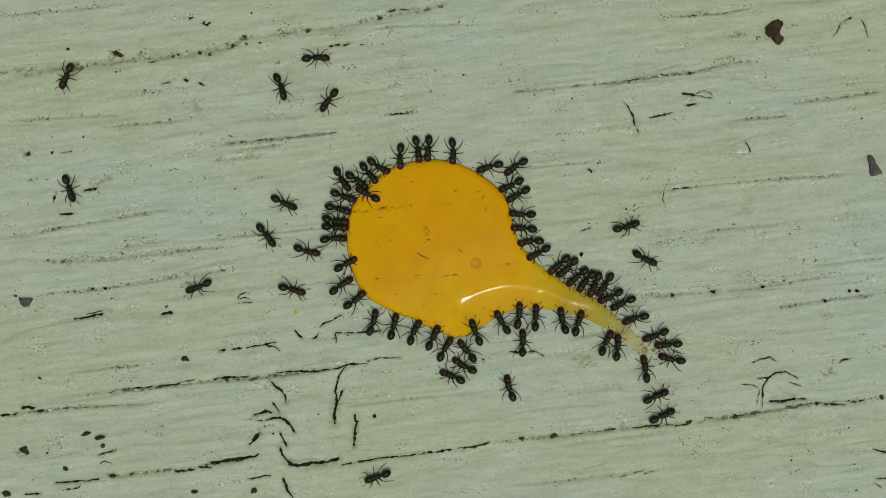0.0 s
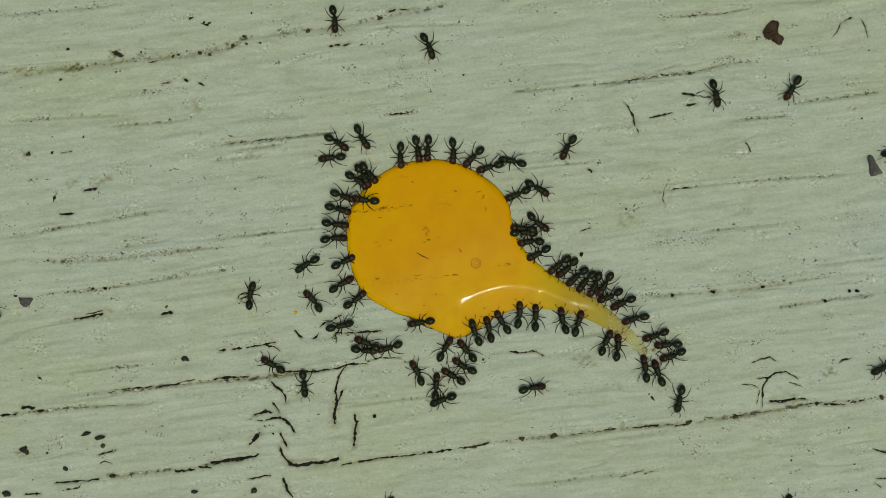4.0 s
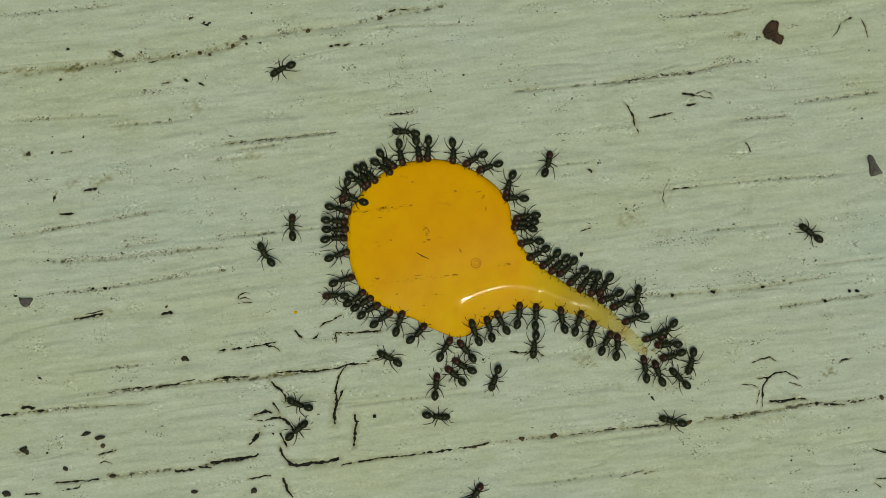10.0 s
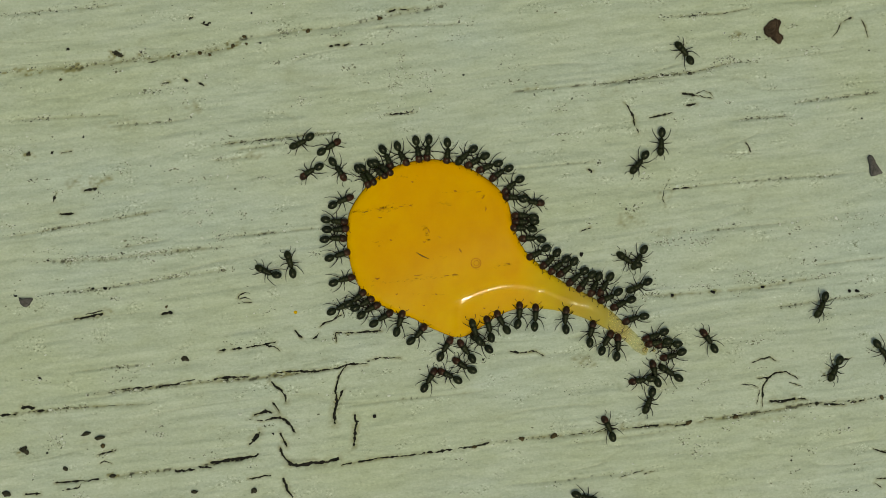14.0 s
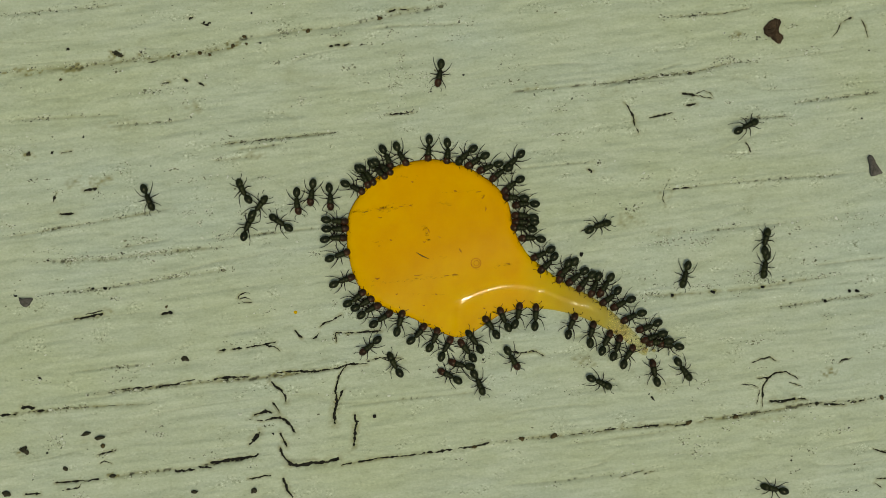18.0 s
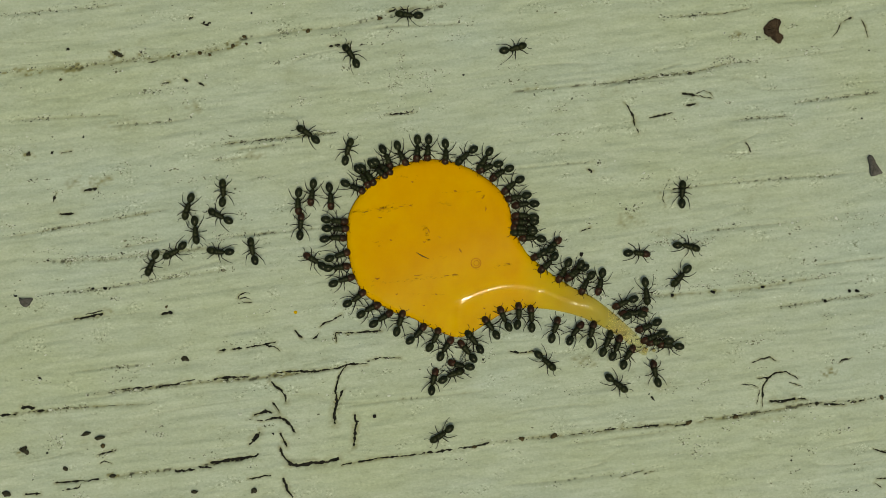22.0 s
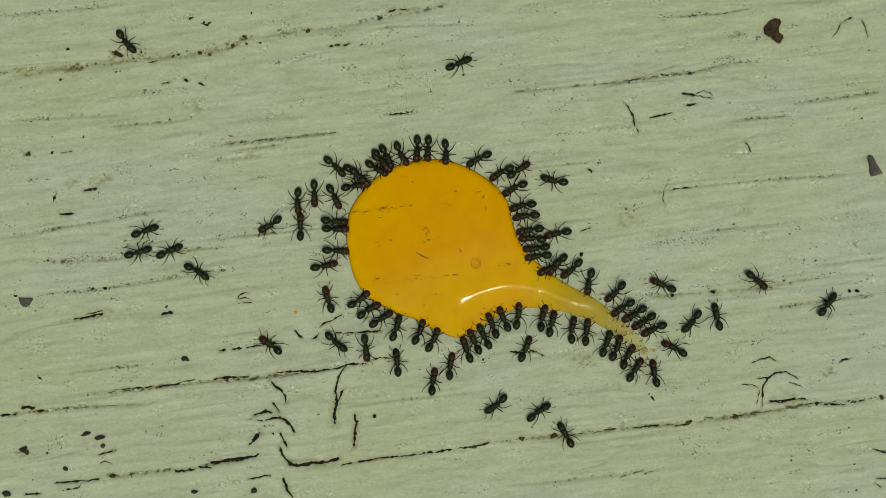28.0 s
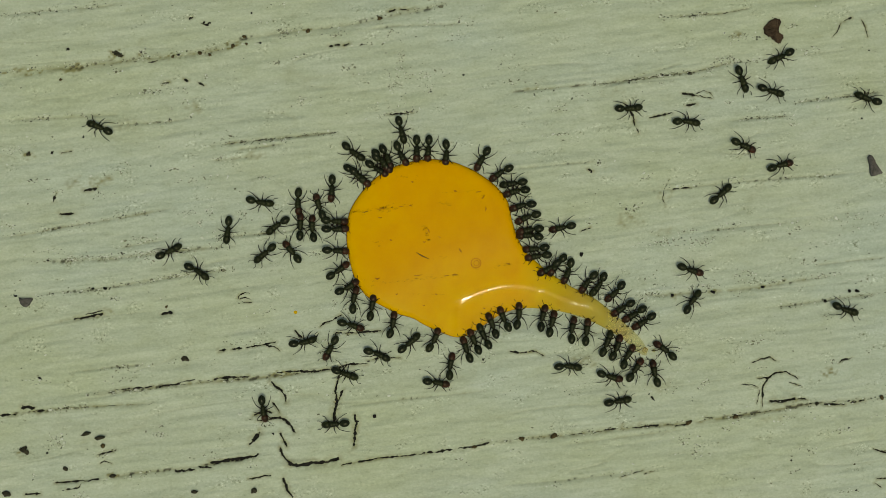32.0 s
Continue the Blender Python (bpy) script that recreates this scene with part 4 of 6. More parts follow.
def grain(x, y, r, mat, label, long=1.0, turn=0):
    bm = bmesh.new()
    bmesh.ops.create_icosphere(bm, subdivisions=2, radius=r * U * 0.74)
    rng = random.Random(x * 7 + y)
    shift = Vector((rng.random(), rng.random(), rng.random())) * 9
    for v in bm.verts:
        v.co *= 1 + 0.85 * noise.noise(v.co / (r * U) * 1.1 + shift) + 0.6 * noise.noise(v.co / (r * U) * 2.6 + shift)
        v.co.x *= long
        v.co.z *= 0.6
    ob = link("grit_grain", bm, mat)
    ob.matrix_basis = Matrix.Translation(spot(x, y, r * U * 0.35)) @ pose(0, 0, 0, 0, 0, turn)
    return tagged(ob, label, "grit", "grit on the board")


RUSTY = "rust-brown grain of grit in a furrow of the board"
grain(840, 791, 5, RUST_GRIT, RUSTY, 1.3, 10)
grain(923, 777, 4.5, RUST_GRIT, RUSTY, 1.5, 5)
grain(981, 771, 5, RUST_GRIT, RUSTY, 1.6, 5)
grain(1301, 737, 5.5, RUST_GRIT, RUSTY, 1, 0)
grain(1219, 748, 4.5, RUST_GRIT, RUSTY, 1.3, 8)
grain(1560, 704, 5, RUST_GRIT, RUSTY, 1, 0)
grain(353, 95, 4, RUST_GRIT, RUSTY, 1.2, 0)
grain(371, 97, 3.6, RUST_GRIT, RUSTY, 1, 30)
grain(432, 65, 4, RUST_GRIT, RUSTY, 1.1, 0)
grain(672, 33, 4, RUST_GRIT, RUSTY, 1.4, 0)
grain(545, 55, 4.5, RUST_GRIT, RUSTY, 1.2, 0)
grain(412, 82, 5, RUST_GRIT, RUSTY, 1, 20)
grain(108, 141, 3.2, RUST_GRIT, RUSTY, 1, 0)
grain(436, 78, 3, RUST_GRIT, RUSTY, 1.2, 0)
grain(306, 100, 3.6, RUST_GRIT, RUSTY, 1, 0)
grain(295, 543, 3, RUST_GRIT, RUSTY, 1, 0)
grain(182, 789, 4.6, RUST_GRIT, RUSTY, 1, 0)
grain(997, 150, 2.8, RUST_GRIT, RUSTY, 1, 0)
grain(1513, 822, 2.6, RUST_GRIT, RUSTY, 1.4, 0)
BROWNY = "dark olive-brown crumb of grit on the painted board"
DARKY = "tiny black grain of grit on the painted board"
grain(120, 88, 3.4, DARK_GRIT, DARKY, 1.2, 20)
grain(93, 271, 3.4, DARK_GRIT, DARKY, 1.5, 45)
grain(361, 40, 2.2, DARK_GRIT, DARKY, 1.4, 30)
grain(366, 45, 2.4, DARK_GRIT, DARKY, 1.5, -20)
grain(371, 41, 2.0, DARK_GRIT, DARKY, 1.6, 10)
grain(445, 24, 2.8, DARK_GRIT, DARKY, 1, 0)
grain(51, 273, 5.5, OLIVE_GRIT, BROWNY, 0.9, 0)
grain(152, 768, 5, OLIVE_GRIT, BROWNY, 2.0, 8)
grain(176, 775, 4.4, OLIVE_GRIT, BROWNY, 2.6, 6)
grain(182, 790, 3.6, DARK_GRIT, DARKY, 1, 0)
grain(116, 830, 4.4, OLIVE_GRIT, BROWNY, 1.2, 0)
grain(84, 802, 2.6, DARK_GRIT, DARKY, 1, 0)
grain(328, 635, 5, OLIVE_GRIT, BROWNY, 2.0, -10)
grain(302, 554, 4, DARK_GRIT, DARKY, 1.4, 0)
grain(72, 670, 3.6, DARK_GRIT, DARKY, 1.6, 0)
grain(663, 737, 4, DARK_GRIT, DARKY, 1, 0)
grain(345, 870, 5, OLIVE_GRIT, BROWNY, 1.8, 0)
grain(450, 868, 5.4, OLIVE_GRIT, BROWNY, 1.5, 30)
grain(1445, 715, 4.6, OLIVE_GRIT, BROWNY, 1, 0)
grain(1155, 705, 2.2, DARK_GRIT, DARKY, 2.4, -50)
grain(1029, 450, 3.6, DARK_GRIT, DARKY, 1.3, 60)
grain(1046, 305, 2.2, DARK_GRIT, DARKY, 1, 0)
grain(820, 133, 2, DARK_GRIT, DARKY, 1, 0)
grain(1525, 210, 2.2, DARK_GRIT, DARKY, 1, 0)
grain(1118, 374, 2.4, DARK_GRIT, DARKY, 1.5, 0)
grain(1437, 436, 2.4, DARK_GRIT, DARKY, 1.3, 0)
grain(1517, 515, 4, DARK_GRIT, DARKY, 1.2, 0)
grain(1460, 533, 3, DARK_GRIT, DARKY, 1.4, 0)
grain(1503, 515, 3.4, DARK_GRIT, DARKY, 1, 0)
grain(148, 243, 2.6, DARK_GRIT, DARKY, 1, 0)
grain(28, 524, 2.6, DARK_GRIT, DARKY, 1.5, 0)
grain(165, 511, 3, DARK_GRIT, DARKY, 1.5, 0)
grain(186, 511, 3.6, DARK_GRIT, DARKY, 1.4, 0)
grain(12, 874, 6, OLIVE_GRIT, BROWNY, 1.8, 0)
grain(200, 842, 4.4, OLIVE_GRIT, BROWNY, 1.8, 0)
grain(1190, 523, 3.4, DARK_GRIT, DARKY, 1.2, 0)
grain(1262, 517, 4, DARK_GRIT, DARKY, 1.4, 0)
grain(1349, 508, 3.4, DARK_GRIT, DARKY, 1.2, 0)
grain(855, 637, 2.6, DARK_GRIT, DARKY, 2.2, 70)
grain(1400, 815, 2, DARK_GRIT, DARKY, 1, 0)
grain(470, 728, 4, DARK_GRIT, DARKY, 1.3, 20)
grain(484, 768, 3, DARK_GRIT, DARKY, 1.2, 0)
grain(806, 339, 2.6, DARK_GRIT, DARKY, 1, 0)
grain(1108, 370, 3, DARK_GRIT, DARKY, 1, 0)


def droplet(x, y, r, depth_and_rim, label):
    """A flat drop of syrup beside the pool."""
    bm = bmesh.new()
    bmesh.ops.create_uvsphere(bm, u_segments=18, v_segments=12, radius=r * U)
    layer = bm.verts.layers.float.new("depth_and_rim")
    for v in bm.verts:
        v.co.z *= 0.45
        v[layer] = depth_and_rim
    ob = tagged(link("syrup_droplet", bm, SYRUP), label, "syrup")
    ob.location = spot(x, y, relief.height(x, y) + 0.1 * r * U)


droplet(523, 553, 3.2, 0.6, "tiny amber droplet of syrup on the painted board")
# two small clear domes, added to catch the sun's glint at the tail's tip
droplet(1141, 620, 5.5, 0.06, "clear pale droplet added for the glint at the tail's tip")
droplet(1157, 621, 3.0, 0.06, "tiny clear droplet added for a glint beside the tail's tip")


def specks(name, mat, places, rng, tall, label, category):
    """Many flat crumbs, joined: places as (x, y, radius)."""
    verts, faces = [], []
    shape = ((1, 0), (0.5, 0.9), (-0.6, 0.8), (-1, -0.1), (-0.4, -0.9), (0.6, -0.8))
    for x, y, r in places:
        n, turn, long = len(verts), rng.normal(0.12, 0.5), rng.uniform(0.8, 2.0)
        c, s = math.cos(turn), math.sin(turn)
        ragged = rng.uniform(0.65, 1.3, 6)
        z0 = relief.height(x, y)
        for k, z in ((1.0, -0.3), (0.7, tall)):
            for (px, py), q in zip(shape, ragged):
                px, py = px * k * r * long * q, py * k * r * q
                verts.append(spot(x + px * c - py * s, y - px * s - py * c, z0 + z * r * U))
        faces += [[n + i, n + (i + 1) % 6, n + 6 + (i + 1) % 6, n + 6 + i] for i in range(6)]
        faces.append([n + 6 + i for i in range(6)])
    me = bpy.data.meshes.new(name)
    me.from_pydata(verts, [], [f[::-1] for f in faces])
    me.materials.append(mat)
    return tagged(new(name, me), label, category, kind="stuff")


# fine dirt and curled flakes of paint: in clusters, and in dotted rows along the furrows
DUST = np.random.default_rng(11)
dark, grey, pale = [], [], []


def dotted(x, y, x2, y2, n):
    """A row of dirt specks from one place to another."""
    beat = DUST.uniform(0, 6.28, 3)
    for k in range(n):
        f = DUST.random()
        gap = math.sin(f * 23 + beat[0]) + math.sin(f * 51 + beat[1])
        r = 1.4 if gap > 1.0 else 0.72
        px, py = x + (x2 - x) * f, y + (y2 - y) * f
        (grey if k % 5 < 2 else dark).append((px, py + DUST.normal(0, 1.6) + 2 * math.sin(f * 9 + beat[2]), r * DUST.lognormal(-0.15, 0.35)))
        grey.append((px + DUST.normal(0, 4), py + DUST.normal(0, 2.6), DUST.lognormal(-0.2, 0.35)))
        if k % 2:
            pale.append((px + DUST.normal(0, 5), py + DUST.normal(0, 3), DUST.lognormal(0.05, 0.35)))


def cluster(x, y, rx, ry, n):
    """A patch of pitted paint: n specks and the flakes lifting round them."""
    for k in range(n):
        a, b = x + DUST.normal(0, rx * 0.55), y + DUST.normal(0, ry * 0.55)
        b -= (a - x) * 0.12
        (dark if k % 13 == 0 else grey).append((a, b, DUST.lognormal(-0.3, 0.38)))
        if k % 3:
            pale.append((a + DUST.normal(0, 2.2), b + DUST.normal(0, 1.8), DUST.lognormal(0.0, 0.35)))


dotted(0, 130, 390, 88, 50)
dotted(390, 88, 800, 5, 40)
dotted(0, 28, 230, 5, 34)
dotted(30, 210, 180, 203, 13)
dotted(190, 221, 310, 214, 11)
dotted(0, 421, 317, 367, 34)
dotted(400, 419, 520, 408, 12)
dotted(60, 463, 420, 436, 50)
dotted(150, 700, 300, 684, 30)
dotted(85, 726, 155, 720, 24)
dotted(1040, 152, 1230, 127, 60)
dotted(1265, 112, 1350, 108, 16)
dotted(1170, 33, 1262, 24, 26)
dotted(370, 258, 592, 235, 40)
dotted(1110, 525, 1490, 485, 40)
dotted(1360, 545, 1568, 519, 36)
dotted(1405, 181, 1560, 164, 28)
dotted(1300, 213, 1400, 206, 22)
dotted(860, 786, 1568, 704, 70)
dotted(200, 505, 420, 475, 30)
dotted(670, 205, 732, 198, 20)
dotted(1170, 330, 1470, 310, 16)
dotted(605, 121, 640, 118, 9)
dotted(490, 55, 540, 52, 12)
dotted(570, 63, 610, 58, 12)
dotted(460, 118, 552, 94, 14)
dotted(1310, 61, 1350, 70, 10)
dotted(170, 808, 205, 797, 12)
dotted(45, 528, 230, 505, 26)
dotted(620, 660, 880, 640, 10)
cluster(690, 65, 14, 14, 12)
cluster(708, 108, 14, 40, 34)
cluster(745, 132, 34, 9, 36)
cluster(693, 143, 14, 16, 28)
cluster(535, 182, 18, 9, 24)
cluster(812, 40, 26, 12, 16)
cluster(800, 66, 16, 8, 8)
cluster(1300, 68, 24, 10, 26)
cluster(1290, 106, 26, 8, 44)
cluster(1170, 148, 8, 4, 6)
cluster(1255, 128, 5, 7, 10)
cluster(252, 97, 7, 9, 22)
cluster(205, 124, 12, 6, 14)
cluster(260, 163, 14, 3, 14)
cluster(225, 652, 40, 7, 34)
cluster(280, 770, 16, 5, 20)
cluster(98, 780, 22, 14, 34)
cluster(188, 800, 14, 10, 12)
cluster(60, 212, 16, 5, 14)
cluster(290, 148, 7, 4, 14)
cluster(366, 136, 4, 4, 8)
cluster(310, 180, 26, 16, 14)
cluster(340, 205, 8, 5, 10)
cluster(700, 190, 40, 14, 14)
cluster(470, 40, 18, 3, 8)
cluster(1290, 182, 9, 4, 12)
cluster(1400, 222, 12, 10, 14)
cluster(250, 840, 20, 8, 20)
cluster(1120, 370, 20, 10, 18)
cluster(1180, 690, 24, 9, 14)
cluster(1040, 640, 20, 10, 16)
cluster(1480, 640, 14, 7, 16)
cluster(1420, 800, 30, 10, 14)
cluster(960, 160, 26, 8, 16)
cluster(900, 118, 22, 8, 12)
cluster(1180, 426, 44, 7, 44)
cluster(1240, 428, 40, 9, 60)
cluster(1320, 485, 26, 8, 40)
cluster(1290, 400, 30, 8, 22)
cluster(1400, 405, 30, 10, 24)
cluster(1340, 604, 38, 6, 34)
cluster(1450, 490, 24, 6, 16)
cluster(130, 459, 28, 5, 50)
cluster(185, 457, 16, 5, 36)
cluster(265, 447, 42, 4, 34)
cluster(255, 425, 32, 7, 36)
cluster(390, 420, 22, 9, 34)
cluster(330, 378, 16, 6, 16)
cluster(370, 375, 10, 6, 12)
cluster(305, 300, 22, 5, 16)
cluster(60, 320, 26, 5, 16)
cluster(345, 318, 32, 6, 26)
cluster(390, 280, 18, 3, 14)
cluster(465, 315, 14, 6, 18)
cluster(350, 395, 10, 6, 12)
cluster(310, 487, 36, 4, 40)
cluster(20, 398, 14, 6, 14)
cluster(100, 340, 10, 8, 12)
cluster(1230, 800, 26, 16, 26)
cluster(1210, 780, 14, 10, 18)
cluster(1100, 840, 30, 5, 12)
cluster(1500, 870, 20, 6, 14)
cluster(1240, 505, 30, 6, 20)
cluster(1130, 530, 24, 5, 14)
for k in range(110):
    cluster(DUST.uniform(0, 1568), DUST.uniform(0, 882), DUST.uniform(6, 34), DUST.uniform(3, 9), int(DUST.uniform(4, 17)))
for k in range(340):
    (dark if k % 5 == 0 else grey).append((DUST.uniform(0, 1568), DUST.uniform(0, 882), DUST.lognormal(-0.35, 0.4)))
for k in range(130):
    pale.append((DUST.uniform(0, 1568), DUST.uniform(0, 882), DUST.lognormal(0.3, 0.4)))
specks("dirt_specks", DARK_GRIT, dark, DUST, 0.6, "fine dark dirt specks scattered over the painted board", "dirt")
specks("dirt_specks", GREY_DUST, grey, DUST, 0.4, "fine olive-grey dirt specks in clusters on the painted board", "dirt")
specks("paint_flakes", FLAKE, pale, DUST, 0.25, "tiny pale flakes of paint lifting off the board", "paint flakes")


def shove(ob):
    """Passing ants nudge the flake a little."""
    x, y, z = ob.location
    walk(ob, [(t, Matrix.Translation((x + a * U, y - b * U, z)) @ pose(0, 0, 0, 0, 0, turn)) for t, a, b, turn in
              ((0, 2, 2, -8), (1, 2, 3, -4), (2, 0, 4, 6), (2.6, 0, 3, 2), (3.4, -1, 4, 8), (12, -1, 3, 10), (13, 0, 1, 0), (32, 0, 0, 0))])


DRINKERS, SCOUTS = [], []       # ants mostly at the syrup, ants mostly walking about
for k in range(66):
    DRINKERS.append(feeder(k))
for k in range(41):
    SCOUTS.append(walker(k))


def motions():
    crawl(DRINKERS[0], [(0, 708, 282, -88), (3, 708, 282, -88), (6, 709, 275, -77), (10, 709, 275, -77), (11, 711, 277, -60), (32, 711, 277, -60)])
    crawl(DRINKERS[1], [(0, 740, 269, -82), (14, 740, 269, -82), (15, 822, 265, 75), (16, 752, 223, 135), (17, 757, 199, 43), (18, 778, 134, -101), (19, 738, 268, -92), (32, 738, 268, -92)])
    crawl(DRINKERS[2], [(0, 758, 268, -94), (32, 758, 268, -94)])
    crawl(DRINKERS[3], [(0, 802, 273, -92), (13, 802, 273, -92), (14, 792, 273, -96), (21, 792, 273, -96), (22, 789, 275, -94), (31, 789, 275, -94), (32, 790, 276, -95)])
    crawl(DRINKERS[4], [(0, 863, 297, -162), (11, 863, 297, -162), (12, 863, 297, -160), (22, 863, 297, -160), (23, 856, -74, 91), (24, 856, -74, 0), (32, 856, -74, 0)])
    crawl(DRINKERS[5], [(0, 909, 297, -143), (1, 1095, 468, 95), (2, 963, 320, 147), (3, 989, 227, 11), (4, 1002, 264, -117), (5, 951, 301, -99), (6, 991, 338, -112), (7, 929, 383, -169), (13, 929, 383, -169), (14, 925, 382, 178), (24, 925, 382, 178), (25, 927, 383, -169), (28, 927, 383, -169), (29, 930, 386, -156), (32, 930, 386, -156)])
    crawl(DRINKERS[6], [(0, 901, 330, -156), (3, 901, 330, -156), (4, 954, 335, -32), (5, 951, 361, -116), (6, 925, 394, -180), (22, 925, 394, -180), (23, 1090, 217, 90), (24, 1468, 182, 0), (25, 1505, 268, -71), (26, 1380, 295, -127), (27, 1393, 419, -101), (28, 1341, 498, -41), (29, 1371, 492, 114), (30, 1314, 281, 156), (31, 1179, 601, 31), (32, 1383, 292, 15)])
    crawl(DRINKERS[7], [(0, 913, 347, -150), (3, 913, 347, -150), (6, 911, 344, -168), (8, 911, 344, -168), (9, 908, 350, 175), (20, 908, 350, 175), (21, 912, 351, -166), (23, 912, 351, -166), (24, 833, 246, 79), (25, 927, 301, 58), (28, 921, 299, 34), (29, 979, 352, 74), (30, 920, 271, -126), (31, 970, 407, -6), (32, 991, 404, -168)])
    crawl(DRINKERS[8], [(0, 920, 380, 174), (3, 920, 380, 174), (4, 930, 412, -4), (5, 1029, 387, -50), (6, 972, 462, -138), (14, 972, 462, -138), (17, 968, 469, -137), (22, 968, 469, -137), (23, 969, 477, -151), (32, 969, 477, -151)])
    crawl(DRINKERS[9], [(0, 922, 404, 177), (22, 922, 404, 177), (23, 930, 402, 178), (24, 930, 402, 178), (25, 938, 401, 176), (28, 934, 408, -169), (32, 934, 408, -169)])
    crawl(DRINKERS[10], [(0, 934, 428, -170), (13, 934, 428, -170), (14, 938, 422, -179), (28, 938, 422, -179), (29, 933, 417, -180), (32, 933, 417, -180)])
    crawl(DRINKERS[11], [(0, 949, 450, -153), (17, 949, 450, -153), (18, 957, 451, -155), (24, 957, 451, -155), (25, 944, 441, -175), (32, 944, 441, -175)])
    crawl(DRINKERS[12], [(0, 986, 471, -139), (17, 986, 471, -139), (18, 996, 483, -118), (24, 996, 483, -118), (25, 983, 472, -130), (32, 983, 472, -130)])
    crawl(DRINKERS[13], [(0, 1002, 477, -139), (19, 1002, 477, -139), (20, 1015, 484, -137), (24, 1015, 484, -137), (25, 1010, 480, -142), (29, 1010, 480, -142), (30, 1004, 484, -113), (32, 1004, 484, -113)])
    crawl(DRINKERS[14], [(0, 1018, 492, -138), (19, 1018, 492, -138), (20, 1018, 484, -146), (23, 1018, 484, -146), (24, 1155, 530, 90), (25, 1001, 387, 172), (26, 1008, 405, -157), (27, 977, 397, -159), (28, 983, 414, -167), (29, 961, 403, 176), (30, 842, 258, 159), (31, 718, 190, -148), (32, 851, 285, -120)])
    crawl(DRINKERS[15], [(0, 1034, 500, -127), (19, 1034, 500, -127), (20, 1035, 503, -118), (24, 1035, 503, -118), (25, 1041, 503, -97), (30, 1041, 503, -97), (31, 1037, 502, -125), (32, 1037, 502, -125)])
    crawl(DRINKERS[16], [(0, 1051, 507, -114), (19, 1051, 507, -114), (20, 1062, 502, -102), (25, 1062, 502, -102), (26, 1141, 459, 12), (27, 1155, 483, -103), (28, 1119, 558, -149), (32, 1119, 558, -149)])
    crawl(DRINKERS[17], [(0, 1069, 507, -120), (19, 1069, 507, -120), (20, 1069, 510, -131), (21, 995, 425, -37), (22, 1127, 553, 17), (23, 1129, 540, -27), (24, 1218, 599, -120), (25, 1047, 668, 137), (26, 1067, 638, 103), (27, 1035, 613, 119), (28, 1038, 584, 83), (32, 1038, 584, 83)])
    crawl(DRINKERS[18], [(0, 1077, 527, -157), (17, 1077, 527, -157), (18, 1078, 528, -142), (19, 1139, 457, 58), (20, 1111, 372, -134), (21, 1040, 366, -108), (22, 1130, 448, -6), (23, 1101, 504, -145), (24, 1086, 520, -137), (32, 1086, 520, -137)])
    crawl(DRINKERS[19], [(0, 1098, 538, -153), (18, 1098, 538, -153), (19, 1106, 528, -158), (20, 1106, 528, -158), (21, 1101, 536, -157), (24, 1101, 536, -157), (25, 1098, 547, -146), (32, 1098, 547, -146)])
    crawl(DRINKERS[20], [(0, 1120, 564, -160), (14, 1120, 564, -160), (17, 1117, 561, -155), (19, 1117, 561, -155), (20, 1117, 554, -176), (23, 1117, 554, -176), (24, 1219, 650, -27), (25, 1233, 653, 128), (26, 1240, 616, 173), (27, 1186, 646, 178), (28, 1190, 614, 155), (29, 1188, 630, -177), (30, 1188, 630, -177), (31, 1174, 617, 145), (32, 1174, 617, 145)])
    crawl(DRINKERS[21], [(0, 1156, 595, -160), (14, 1156, 595, -160), (17, 1144, 579, -158), (25, 1144, 579, -158), (28, 1136, 571, -148), (32, 1136, 571, -148)])
    crawl(DRINKERS[22], [(0, 1178, 610, -175), (14, 1178, 610, -175), (17, 1181, 611, 175), (22, 1181, 611, 175), (23, 1189, 614, 178), (24, 1168, 614, -166), (25, 1168, 614, -166), (26, 1210, 692, -75), (27, 1191, 698, 154), (28, 1125, 651, 56), (32, 1125, 651, 56)])
    crawl(DRINKERS[23], [(0, 1184, 635, 165), (1, 1184, 635, 165), (2, 1187, 630, -164), (14, 1187, 630, -164), (15, 1163, 597, 119), (16, 1140, 545, -150), (17, 1111, 627, 59), (32, 1111, 627, 59)])
    crawl(DRINKERS[24], [(0, 1141, 649, 99), (13, 1141, 649, 99), (14, 1252, 600, 125), (15, 1217, 643, -175), (16, 1185, 605, 144), (17, 1153, 597, -157), (25, 1153, 597, -157), (28, 1153, 584, -153), (31, 1153, 584, -153), (32, 1224, 479, -17)])
    crawl(DRINKERS[25], [(0, 1093, 611, 88), (14, 1093, 611, 88), (17, 1092, 612, 71), (32, 1092, 612, 71)])
    crawl(DRINKERS[26], [(0, 1073, 603, 63), (19, 1073, 603, 63), (20, 869, 623, 150), (21, 767, 671, 79), (31, 767, 671, 79), (32, 776, 677, -11)])
    crawl(DRINKERS[27], [(0, 1024, 568, 73), (13, 1024, 568, 73), (14, 1132, 673, -170), (15, 1079, 654, -166), (16, 1022, 700, -174), (17, 969, 665, 169), (18, 908, 637, -59), (19, 1036, 772, -4), (20, 1007, 686, 148), (21, 874, 604, 135), (22, 982, 580, 72), (23, 982, 572, 83), (25, 982, 572, 83), (28, 977, 569, 76), (32, 977, 569, 76)])
